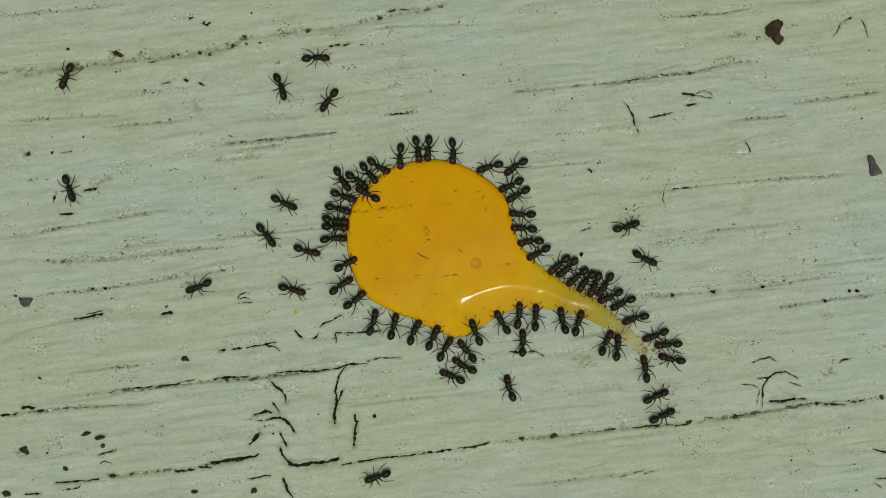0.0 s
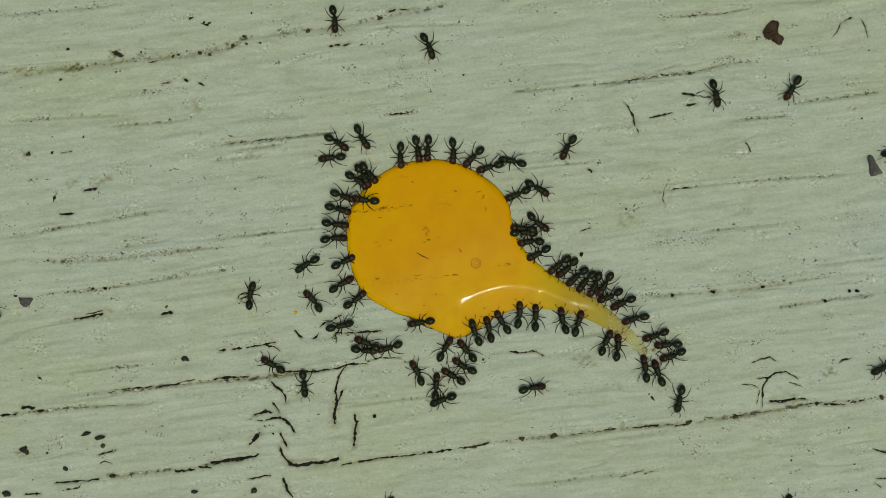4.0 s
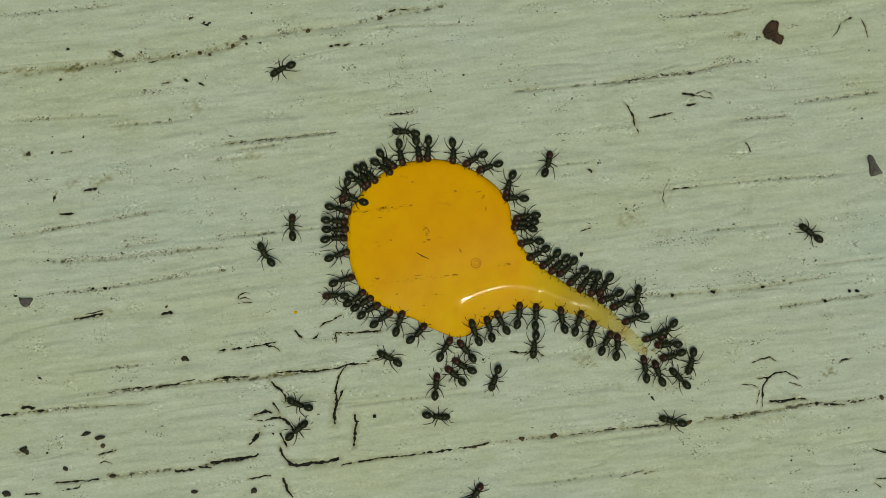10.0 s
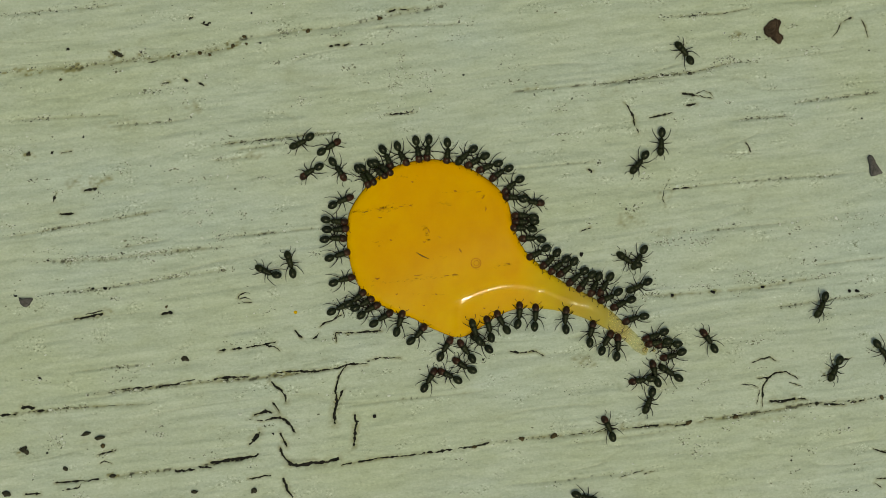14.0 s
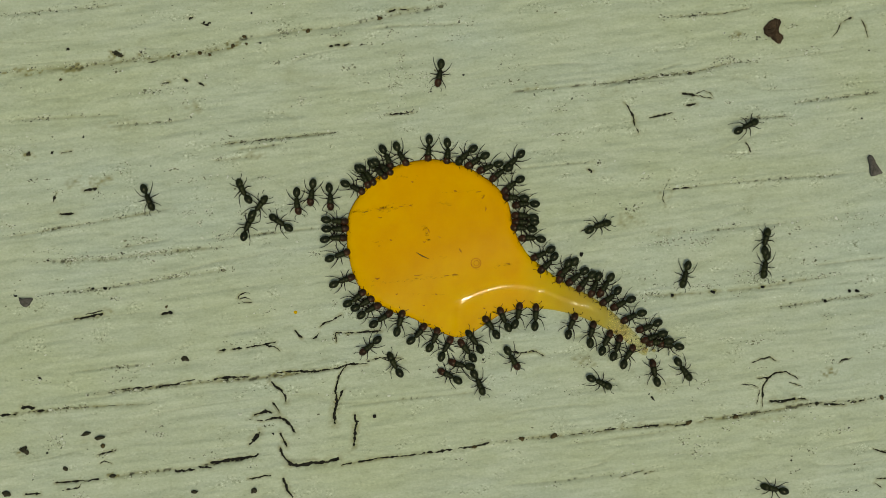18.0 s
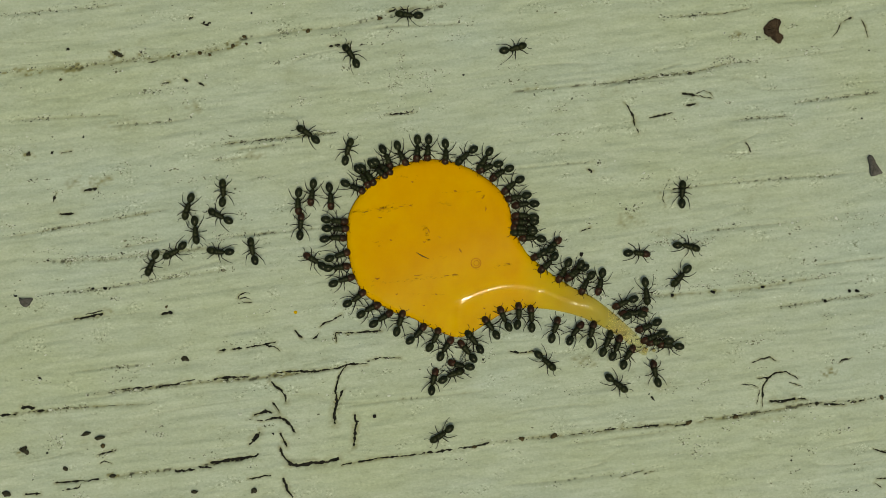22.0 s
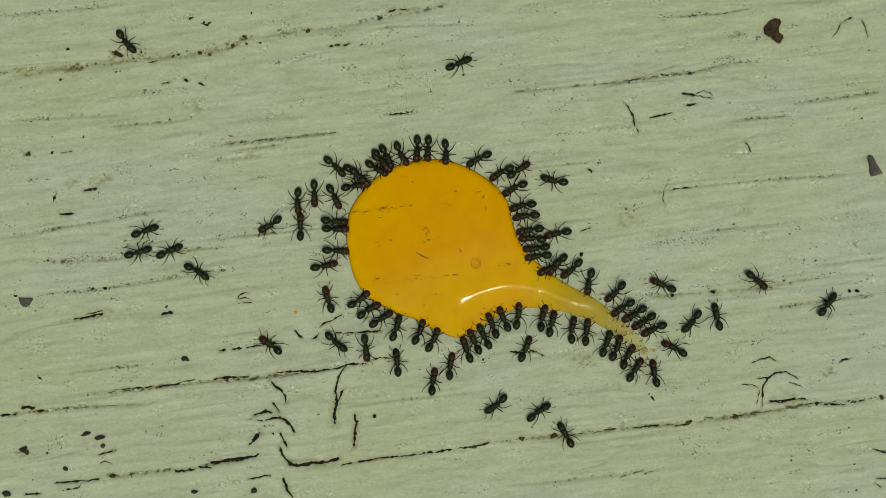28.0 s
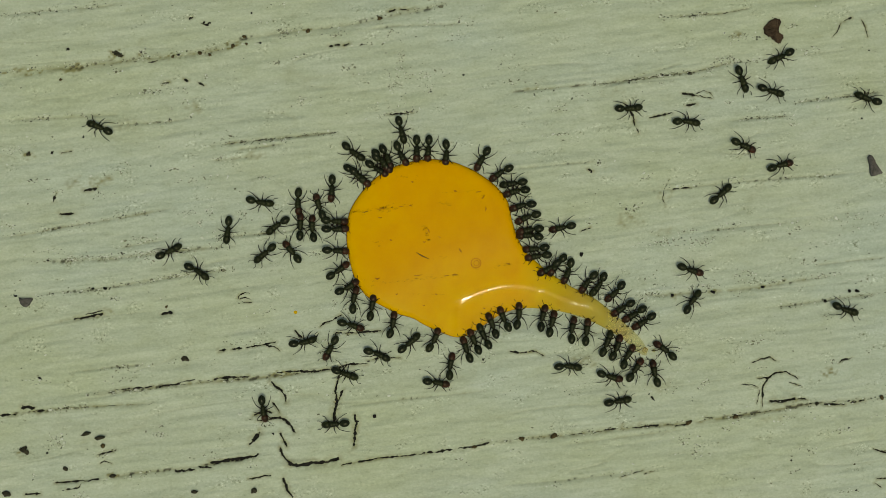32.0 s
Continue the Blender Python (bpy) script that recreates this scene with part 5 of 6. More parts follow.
    crawl(DRINKERS[28], [(0, 994, 564, 100), (13, 994, 564, 100), (14, 1000, 563, 86), (17, 1011, 573, 67), (21, 1011, 573, 67), (22, 1018, 586, 52), (23, 1056, 671, 135), (24, 1008, 629, -162), (25, 1014, 614, -149), (26, 978, 613, 168), (27, 954, 601, 109), (28, 960, 559, 75), (32, 960, 559, 75)])
    crawl(DRINKERS[29], [(0, 948, 558, 89), (21, 948, 558, 89), (22, 940, 560, 94), (23, 940, 560, 94), (24, 952, 567, 88), (25, 964, 637, 130), (26, 940, 649, 113), (27, 952, 608, 104), (28, 931, 614, 69), (29, 931, 605, -99), (30, 1039, 627, 84), (31, 1003, 617, -94), (32, 1082, 667, -15)])
    crawl(DRINKERS[30], [(0, 919, 554, 87), (14, 919, 554, 87), (17, 917, 555, 78), (18, 917, 555, 78), (19, 918, 555, 87), (32, 918, 555, 87)])
    crawl(DRINKERS[31], [(0, 886, 567, 119), (14, 886, 567, 119), (17, 890, 561, 113), (32, 890, 561, 113)])
    crawl(SCOUTS[0], [(0, 840, 585, 109), (14, 840, 585, 109), (15, 840, 647, -113), (16, 799, 681, -145), (17, 751, 709, -2), (18, 848, 679, -67), (19, 987, 743, -22), (20, 897, 795, -147), (21, 886, 732, 158), (22, 780, 770, -146), (23, 806, 945, -81), (24, 806, 945, 0), (25, 806, 945, 56), (26, 896, 900, 81), (27, 835, 751, 71), (28, 955, 726, 34), (29, 965, 716, 18), (30, 1052, 822, -180), (31, 893, 779, 149), (32, 890, 943, -91)])
    crawl(DRINKERS[32], [(0, 768, 594, 65), (3, 768, 594, 65), (4, 742, 571, -171), (5, 697, 605, 172), (6, 678, 562, 34), (28, 678, 562, 34), (29, 641, 591, 57), (30, 659, 540, 81), (32, 659, 540, 81)])
    crawl(DRINKERS[33], [(0, 734, 584, 63), (3, 734, 584, 63), (4, 686, 616, -167), (5, 662, 601, 113), (6, 656, 546, 28), (28, 656, 546, 28), (29, 624, 548, -108), (30, 627, 527, 78), (32, 627, 527, 78)])
    crawl(DRINKERS[34], [(0, 698, 574, 77), (3, 698, 574, 77), (4, 647, 606, 158), (5, 657, 557, 90), (6, 646, 535, 32), (21, 646, 535, 32), (22, 555, 460, 148), (23, 707, 666, -51), (24, 474, 403, -87), (25, 572, 521, -13), (26, 516, 524, -98), (27, 557, 632, -115), (28, 477, 608, 145), (29, 409, 443, 141), (30, 454, 690, -55), (31, 462, 722, 0), (32, 467, 727, -80)])
    crawl(DRINKERS[35], [(0, 662, 567, 77), (2, 662, 567, 77), (3, 732, 652, 168), (6, 749, 664, 26), (7, 749, 664, 26), (8, 741, 704, -36), (9, 801, 761, -129), (10, 842, 872, 53), (11, 823, 774, -119), (12, 735, 867, 64), (13, 858, 704, 80), (14, 1076, 754, 117), (15, 959, 731, 160), (16, 858, 677, 145), (17, 770, 598, 67), (32, 770, 598, 67)])
    crawl(DRINKERS[36], [(0, 789, 614, 59), (25, 789, 614, 59), (26, 799, 674, 24), (27, 813, 603, 67), (28, 824, 615, 108), (32, 824, 615, 108)])
    crawl(DRINKERS[37], [(0, 824, 618, 129), (24, 824, 618, 129), (25, 834, 604, 123), (28, 838, 601, 115), (32, 838, 601, 115)])
    crawl(DRINKERS[38], [(0, 818, 646, 148), (14, 818, 646, 148), (17, 812, 646, 165), (22, 812, 646, 165), (23, 798, 665, 128), (25, 798, 665, 128), (28, 797, 644, 80), (32, 797, 644, 80)])
    crawl(DRINKERS[39], [(0, 797, 664, 158), (3, 797, 664, 158), (6, 803, 663, 138), (11, 803, 663, 138), (12, 793, 663, 153), (18, 793, 663, 153), (19, 807, 675, -169), (20, 631, 653, 173), (21, 600, 474, 10), (25, 600, 474, 10), (28, 578, 470, 13), (30, 578, 470, 13), (31, 602, 477, 37), (32, 602, 477, 37)])
    crawl(DRINKERS[40], [(0, 632, 529, 41), (3, 632, 529, 41), (6, 632, 527, 38), (22, 632, 527, 38), (23, 640, 528, 39), (28, 640, 528, 39), (29, 608, 496, 83), (30, 597, 508, 51), (31, 619, 507, 32), (32, 619, 507, 32)])
    crawl(DRINKERS[41], [(0, 607, 503, 34), (3, 607, 503, 34), (6, 609, 495, 18), (22, 609, 495, 18), (23, 612, 492, 22), (25, 612, 492, 22), (26, 555, 460, -71), (27, 634, 556, -69), (28, 580, 527, 106), (29, 499, 418, 112), (30, 589, 512, -129), (31, 617, 567, -110), (32, 625, 576, -18)])
    crawl(DRINKERS[42], [(0, 617, 465, 29), (3, 617, 465, 29), (6, 602, 451, 19), (25, 602, 451, 19), (28, 599, 444, -3), (32, 599, 444, -3)])
    crawl(DRINKERS[43], [(0, 595, 422, 0), (25, 595, 422, 0), (26, 551, 444, 152), (27, 520, 381, 150), (28, 476, 401, -151), (29, 484, 399, 21), (30, 553, 401, 92), (32, 553, 401, 92)])
    crawl(DRINKERS[44], [(0, 598, 403, -2), (2, 598, 403, -2), (3, 598, 395, -8), (6, 598, 406, 2), (32, 598, 406, 2)])
    crawl(DRINKERS[45], [(0, 598, 392, -6), (2, 598, 392, -6), (3, 649, 612, 11), (6, 650, 624, -36), (7, 741, 589, 48), (25, 741, 589, 48), (28, 744, 584, 71), (29, 744, 584, 71), (30, 696, 571, 81), (32, 696, 571, 81)])
    crawl(DRINKERS[46], [(0, 603, 371, -17), (10, 603, 371, -17), (11, 589, 371, -32), (13, 589, 371, -32), (14, 601, 303, -57), (15, 561, 361, -28), (16, 627, 317, 22), (17, 630, 333, -26), (25, 630, 333, -26), (28, 632, 329, 7), (31, 632, 329, 7), (32, 588, 338, -95)])
    crawl(DRINKERS[47], [(0, 612, 349, -19), (8, 612, 349, -19), (9, 597, 335, -2), (10, 610, 341, -106), (11, 610, 335, -100), (13, 610, 335, -100), (14, 586, 259, 33), (15, 586, 208, 84), (16, 594, 186, -45), (17, 626, 247, -122), (18, 552, 345, -98), (25, 552, 345, -98), (28, 557, 347, -89), (30, 557, 347, -89), (31, 557, 516, -176), (32, 515, 443, 130)])
    crawl(SCOUTS[1], [(0, 607, 321, -55), (1, 578, 538, 109), (2, 563, 352, 138), (3, 572, 478, 160), (4, 541, 469, -146), (5, 501, 525, 177), (6, 477, 466, 68), (7, 532, 412, 52), (8, 615, 618, -7), (9, 723, 729, -8), (10, 775, 737, -4), (11, 801, 727, 117), (12, 604, 717, 99), (13, 381, 601, -112), (14, 391, 934, 103), (15, 429, 851, 80), (16, 419, 778, 123), (17, 343, 720, -156), (18, 372, 962, -83), (19, 372, 962, 0), (22, 372, 962, 0), (23, 372, 962, 60), (24, 431, 859, 69), (25, 633, 856, 18), (26, 565, 781, 112), (27, 570, 696, 79), (28, 597, 608, -39), (29, 639, 696, 161), (30, 527, 644, 83), (31, 541, 587, 27), (32, 540, 605, 14)])
    crawl(DRINKERS[48], [(0, 636, 322, -40), (10, 636, 322, -40), (11, 654, 313, -55), (22, 654, 313, -55), (23, 644, 267, 74), (24, 628, 275, -42), (25, 786, 225, -36), (26, 723, 198, -167), (27, 701, 245, -116), (28, 678, 287, -56), (32, 678, 287, -56)])
    crawl(DRINKERS[49], [(0, 656, 311, -49), (10, 656, 311, -49), (11, 672, 304, -41), (22, 672, 304, -41), (23, 671, 302, -31), (32, 671, 302, -31)])
    crawl(DRINKERS[50], [(0, 674, 298, -29), (1, 674, 298, -29), (2, 685, 284, 90), (3, 698, 253, 36), (4, 642, 247, -58), (5, 717, 284, -41), (6, 687, 286, -42), (11, 687, 286, -42), (12, 842, 223, -23), (13, 875, 169, 13), (14, 883, 308, -145), (32, 883, 308, -145)])
    crawl(DRINKERS[51], [(0, 648, 343, 149), (2, 648, 343, 149), (3, 644, 355, 171), (8, 644, 355, 171), (9, 626, 353, 163), (11, 626, 353, 163), (12, 629, 354, 18), (13, 629, 354, 18), (14, 607, 355, 23), (17, 586, 352, -88), (25, 586, 352, -88), (28, 594, 352, -65), (30, 594, 352, -65), (31, 601, 351, -61), (32, 564, 362, 108)])
    crawl(DRINKERS[52], [(0, 118, 139, -115), (1, 217, 274, 25), (2, 486, 360, -69), (3, 562, 640, 123), (4, 481, 644, 150), (5, 475, 589, 92), (6, 476, 529, 141), (7, 417, 409, 57), (8, 440, 428, -52), (9, 708, 568, 73), (25, 708, 568, 73), (26, 654, 545, -101), (27, 695, 634, -94), (28, 648, 619, -84), (29, 693, 650, 161), (30, 633, 614, 114), (31, 577, 612, -124), (32, 584, 619, -119)])
    crawl(SCOUTS[2], [(0, 125, 337, -72), (1, 159, 446, -122), (2, 103, 547, -165), (3, -20, 546, 179), (6, -20, 546, 72), (7, 52, 318, 167), (8, -31, 317, 179), (9, -31, 317, 0), (10, -31, 317, 0), (11, -31, 317, 20), (12, 149, 251, 161), (13, 21, 174, 93), (14, -59, 170, -57), (15, 11, 226, -52), (16, 47, 304, -66), (17, 81, 383, -52), (18, 264, 353, -68), (19, 268, 721, -83), (20, 369, 364, 63), (21, 364, 369, -117), (22, 269, 469, -114), (23, -43, 458, 1), (24, 260, 455, 57), (25, 259, 455, 51), (26, 245, 439, 115), (27, 244, 423, 63), (28, 261, 408, 20), (29, 452, 362, -22), (30, 481, 396, 19), (31, 486, 400, -148), (32, 467, 451, -140)])
    crawl(DRINKERS[53], [(0, 563, 103, 0), (1, 612, 93, -114), (2, 645, 259, -36), (3, 673, 220, 28), (4, 600, 254, -34), (5, 740, 266, -29), (6, 681, 298, -38), (22, 681, 298, -38), (23, 681, 292, -47), (32, 681, 292, -47)])
    crawl(SCOUTS[3], [(0, 499, 157, -74), (1, 449, 296, -122), (2, 474, 300, 18), (3, 521, 469, 153), (4, 444, 520, 78), (5, 540, 379, 75), (6, 470, 423, 50), (7, 553, 368, 126), (8, 572, 315, 63), (9, 580, 607, -156), (10, 528, 715, 156), (11, 594, 547, 176), (12, 551, 484, -146), (13, 523, 487, -179), (14, 472, 481, 156), (15, 537, 453, 30), (16, 553, 434, 165), (17, 464, 433, 88), (18, 439, 400, 65), (19, 434, 406, -131), (20, 431, 406, -129), (21, 424, 432, -86), (22, 388, 446, 173), (23, 353, 481, 145), (24, 353, 481, -35), (32, 353, 481, -35)])
    crawl(DRINKERS[54], [(0, 580, 181, -126), (1, 505, 292, -107), (2, 569, 306, 51), (3, 672, 300, -31), (4, 584, 280, -173), (5, 562, 313, -83), (6, 597, 392, -3), (32, 597, 392, -3)])
    crawl(SCOUTS[4], [(0, 506, 361, -24), (1, 494, 464, 66), (2, 545, 384, 31), (3, 609, 570, 70), (6, 597, 589, -97), (7, 606, 589, 30), (8, 664, 629, -75), (9, 739, 642, 87), (10, 687, 632, 152), (11, 706, 637, 93), (12, 673, 626, -129), (13, 577, 503, -158), (14, 514, 465, 107), (15, 459, 454, 65), (16, 542, 403, 62), (17, 493, 391, 145), (18, 460, 365, 53), (19, 448, 361, 60), (20, 458, 307, 98), (21, 438, 347, -134), (22, 347, 411, -85), (23, 259, 457, -130), (24, 307, 495, -113), (25, 296, 513, -164), (26, 330, 456, 96), (27, 289, 452, 173), (28, 249, 446, 18), (29, 304, 443, 24), (30, 304, 443, -156), (31, 304, 443, -156), (32, 175, 225, 158)])
    crawl(SCOUTS[5], [(0, 474, 419, -53), (1, 482, 623, -72), (2, 543, 692, 86), (3, 554, 669, 126), (4, 539, 682, -85), (5, 559, 723, -124), (6, 517, 714, -119), (7, 176, 674, -111), (8, 517, 756, -32), (9, 696, 758, -106), (10, 528, 759, 40), (11, 573, 619, 138), (12, 605, 543, 24), (14, 605, 543, 24), (15, 574, 542, 174), (16, 551, 538, 59), (17, 593, 510, 175), (18, 495, 393, 146), (19, 496, 394, -38), (20, 493, 379, -47), (21, 506, 369, 117), (22, 388, 382, 152), (23, 301, 446, -150), (24, 310, 447, -136), (25, 307, 448, -139), (28, 304, 443, 24), (29, 425, 408, -65), (30, 423, 411, -56), (31, 415, 411, -65), (32, 404, 411, -98)])
    crawl(DRINKERS[55], [(0, 547, 446, -13), (1, 615, 600, 0), (2, 645, 548, 67), (3, 645, 548, 67), (4, 553, 529, 133), (5, 569, 465, 77), (6, 583, 401, -2), (8, 583, 401, -2), (9, 641, 611, -93), (10, 591, 523, -176), (11, 559, 411, 166), (12, 535, 445, -127), (13, 515, 448, 78), (14, 548, 305, -146), (15, 489, 304, -46), (16, 611, 371, -56), (17, 527, 360, -82), (19, 527, 360, -82), (20, 528, 361, -87), (32, 528, 361, -87)])
    crawl(SCOUTS[6], [(0, 350, 509, -160), (1, 261, 644, -111), (2, 79, 735, 157), (3, -79, 725, 176), (6, -79, 725, 0), (32, -79, 725, 0)])
    crawl(DRINKERS[56], [(0, 521, 513, -17), (1, 543, 550, -40), (2, 645, 316, -59), (22, 645, 316, -59), (23, 604, 283, 148), (24, 556, 250, 78), (25, 701, 229, -31), (26, 622, 216, -151), (27, 632, 267, -79), (28, 641, 316, -44), (32, 641, 316, -44)])
    crawl(DRINKERS[57], [(0, 665, 844, -160), (1, 644, 944, 58), (2, 782, 719, 11), (3, 772, 680, 84), (10, 772, 680, 84), (11, 761, 669, 60), (14, 761, 669, 60), (15, 768, 586, 105), (16, 736, 575, -159), (17, 673, 623, -154), (18, 653, 614, -140), (19, 407, 622, 84), (20, 532, 398, 89), (32, 532, 398, 89)])
    crawl(DRINKERS[58], [(0, 900, 683, 103), (1, 710, 663, 84), (2, 871, 633, -27), (3, 870, 629, -25), (4, 945, 685, 7), (5, 990, 615, 44), (6, 1046, 587, 76), (24, 1046, 587, 76), (25, 1026, 590, -36), (28, 1012, 580, 80), (32, 1012, 580, 80)])
    crawl(DRINKERS[59], [(0, 925, 603, 90), (1, 865, 578, 105), (14, 865, 578, 105), (17, 867, 576, 126), (25, 867, 576, 126), (28, 870, 572, 113), (32, 870, 572, 113)])
    crawl(SCOUTS[7], [(0, 1111, 401, 19), (1, 1443, 202, 33), (2, 861, 230, 144), (3, 931, 188, -176), (4, 904, 285, 170), (5, 824, 169, 152), (6, 787, 224, -160), (7, 912, 303, 73), (8, 923, 240, -53), (9, 974, 326, 173), (10, 716, 234, 176), (11, 623, 264, 110), (12, 714, 103, 15), (13, 744, -76, 80), (14, 744, -76, 0), (17, 744, -76, 0), (18, 744, -76, -63), (19, 812, 56, -131), (20, 460, 176, -117), (21, 398, 339, -102), (22, 396, 339, 93), (23, 370, 53, 96), (24, 223, 53, -162), (25, 231, -79, -92), (26, 288, -25, -73), (27, 264, 27, -121), (28, 226, 78, -49), (29, 187, 183, -157), (30, 398, 369, 40), (31, 430, 338, 45), (32, 464, 359, -8)])
    crawl(DRINKERS[60], [(0, 1143, 460, -25), (1, 1133, 532, -160), (2, 995, 433, 50), (3, 949, 360, 7), (4, 954, 397, -37), (5, 987, 388, 0), (6, 1010, 397, -25), (7, 992, 398, -174), (8, 900, 329, -105), (11, 900, 329, -105), (12, 904, 329, -139), (24, 904, 329, -139), (25, 907, 335, -149), (28, 907, 335, -149), (29, 910, 340, -164), (32, 910, 340, -164)])
    crawl(DRINKERS[61], [(0, 1163, 699, 21), (1, 1215, 568, -7), (2, 1180, 674, -79), (3, 1163, 657, 109), (12, 1163, 657, 109), (13, 1157, 657, 101), (32, 1157, 657, 101)])
    crawl(SCOUTS[8], [(0, 1174, 734, 25), (1, 1179, 678, 92), (2, 1243, 741, -129), (3, 1176, 708, 172), (4, 1201, 709, -102), (5, 1158, 795, -60), (6, 1223, 747, -9), (7, 1286, 752, 0), (8, 1138, 371, -167), (9, 1200, 667, 135), (10, 1200, 667, 135), (11, 1183, 658, 148), (14, 1183, 658, 148), (15, 1178, 680, 21), (16, 1215, 647, 11), (17, 1204, 675, 152), (18, 1210, 656, -54), (19, 1207, 660, 118), (20, 1068, 440, 163), (21, 1008, 403, -83), (22, 1143, 519, -83), (23, 1199, 533, 61), (24, 1289, 575, -10), (25, 1471, 540, 32), (26, 1407, 590, 159), (27, 1330, 486, 167), (28, 1267, 557, 103), (29, 1184, 511, 151), (30, 1108, 762, -155), (31, 888, 738, -101), (32, 900, 946, -87)])
    crawl(DRINKERS[62], [(0, 1628, 156, -180), (1, 1552, 156, -14), (2, 1618, 160, 156), (3, 1419, 71, 166), (4, 1399, 160, -121), (5, 1323, 234, -106), (6, 1348, 336, -134), (7, 1074, 344, 161), (8, 1132, 273, -51), (9, 1179, 587, -133), (11, 1179, 587, -133), (12, 1162, 606, -171), (24, 1162, 606, -171), (25, 1132, 532, 21), (26, 1128, 501, 98), (27, 1123, 469, -3), (28, 1169, 503, 156), (29, 1003, 432, 28), (30, 1041, 431, 33), (31, 1038, 462, -84), (32, 1318, 260, -25)])
    crawl(DRINKERS[63], [(0, 607, -60, 0), (1, 607, -60, -90), (2, 607, 136, 166), (3, 568, -47, -69), (4, 593, 39, -87), (5, 577, 141, -67), (6, 662, 204, -142), (7, 513, 315, 127), (8, 553, 259, 41), (9, 516, 391, -112), (10, 517, 399, 89), (11, 618, 326, 107), (12, 687, 282, -69), (32, 687, 282, -69)])
    crawl(SCOUTS[9], [(0, 587, -60, 0), (1, 587, -60, -90), (2, 587, 228, -98), (3, 691, 107, 76), (4, 760, 85, -69), (5, 726, 199, -72), (6, 791, 182, -153), (7, 658, 237, 176), (8, 653, 234, 177), (9, 574, 555, -132), (10, 469, 449, 120), (11, 384, 423, -146), (12, 197, 244, 131), (13, 507, 392, 83), (14, 533, 254, -154), (15, 445, 249, -156), (16, 437, 299, -84), (17, 457, 367, -137), (18, 430, 337, 116), (19, 427, 344, -63), (20, 428, 347, -51), (21, 386, 400, -125), (22, 309, 447, -150), (23, -77, 430, 177), (24, -77, 430, 0), (32, -77, 430, 0)])
    crawl(DRINKERS[64], [(0, 725, -60, 0), (1, 725, -60, -90), (2, 725, 208, 1), (3, 835, 280, -131), (6, 837, 283, -150), (13, 837, 283, -150), (14, 841, 286, -150), (21, 841, 286, -150), (22, 977, 435, 40), (23, 991, 427, -153), (24, 952, 393, -157), (25, 948, 454, -170), (32, 948, 454, -170)])
    crawl(SCOUTS[10], [(0, 779, 942, 0), (1, 779, 942, 90), (2, 779, 801, -3), (3, 790, 777, 149), (4, 781, 708, -158), (5, 680, 821, -170), (6, 684, 724, 139), (7, 891, 651, -3), (8, 943, 620, 58), (9, 931, 617, -25), (10, 945, 613, -97), (11, 933, 620, 111), (12, 757, 625, 42), (13, 757, 625, 42), (14, 850, 605, 142), (17, 838, 602, 128), (24, 838, 602, 128), (25, 777, 727, 139), (26, 770, 682, 90), (27, 778, 626, 147), (28, 703, 638, 97), (29, 722, 641, 126), (30, 717, 605, 73), (31, 672, 611, -51), (32, 727, 605, 42)])
    crawl(SCOUTS[11], [(0, 826, 942, 0), (1, 826, 942, 90), (2, 826, 842, -42), (3, 836, 925, 132), (4, 743, 942, 154), (5, 740, 878, 92), (6, 738, 814, -159), (7, 765, 941, -78), (8, 765, 941, 41), (9, 990, 743, 141), (10, 875, 672, -110), (11, 834, 696, -163), (12, 668, 694, 154), (13, 868, 617, -48), (14, 1147, 712, -110), (15, 1145, 761, -154), (16, 1098, 735, 173), (17, 1077, 753, -130), (18, 1063, 677, -25), (19, 1122, 677, 51), (20, 1121, 670, 175), (21, 948, 643, 174), (22, 967, 640, -43), (23, 995, 676, -54), (24, 882, 618, -86), (25, 862, 724, 90), (26, 846, 681, 96), (27, 852, 637, 84), (28, 855, 592, 116), (32, 855, 592, 116)])
    crawl(SCOUTS[12], [(0, 1337, -60, 0), (1, 1337, -60, 0), (2, 1337, -60, -90), (3, 1337, 77, -166), (4, 1266, 169, -79), (5, 1379, 302, -89), (6, 1269, 385, -120), (7, 1073, 443, 109), (8, 1048, 444, -119), (9, 1042, 443, -135), (10, 1222, 642, -106), (11, 1114, 699, 159), (12, 1306, 556, 52), (13, 1207, 549, 131), (14, 1128, 508, -156), (15, 966, 473, -160), (16, 862, 607, -144), (17, 725, 646, -90), (18, 697, 643, 118), (19, 703, 652, 124), (20, 573, 464, -172), (21, 509, 425, 169), (22, 447, 442, 101), (23, 495, 361, 177), (24, 469, 359, 135), (25, 521, 278, 43), (26, 571, 245, -21), (27, 593, 306, -47), (28, 632, 310, -41), (32, 632, 310, -41)])
    crawl(SCOUTS[13], [(0, 922, -60, 0), (2, 922, -60, 0), (3, 922, -60, -90), (4, 886, -22, -44), (5, 999, 16, -65), (6, 922, 53, 50), (7, 933, -74, -125), (8, 783, 139, -148), (9, 879, 250, -36), (10, 498, 124, -152), (11, 575, 281, 72), (12, 685, 219, 109), (13, 560, 209, -139), (14, 822, 277, -137), (25, 822, 277, -137), (28, 844, 283, -149), (29, 844, 283, -149), (30, 592, 274, 117), (31, 567, 289, -171), (32, 489, 401, -142)])
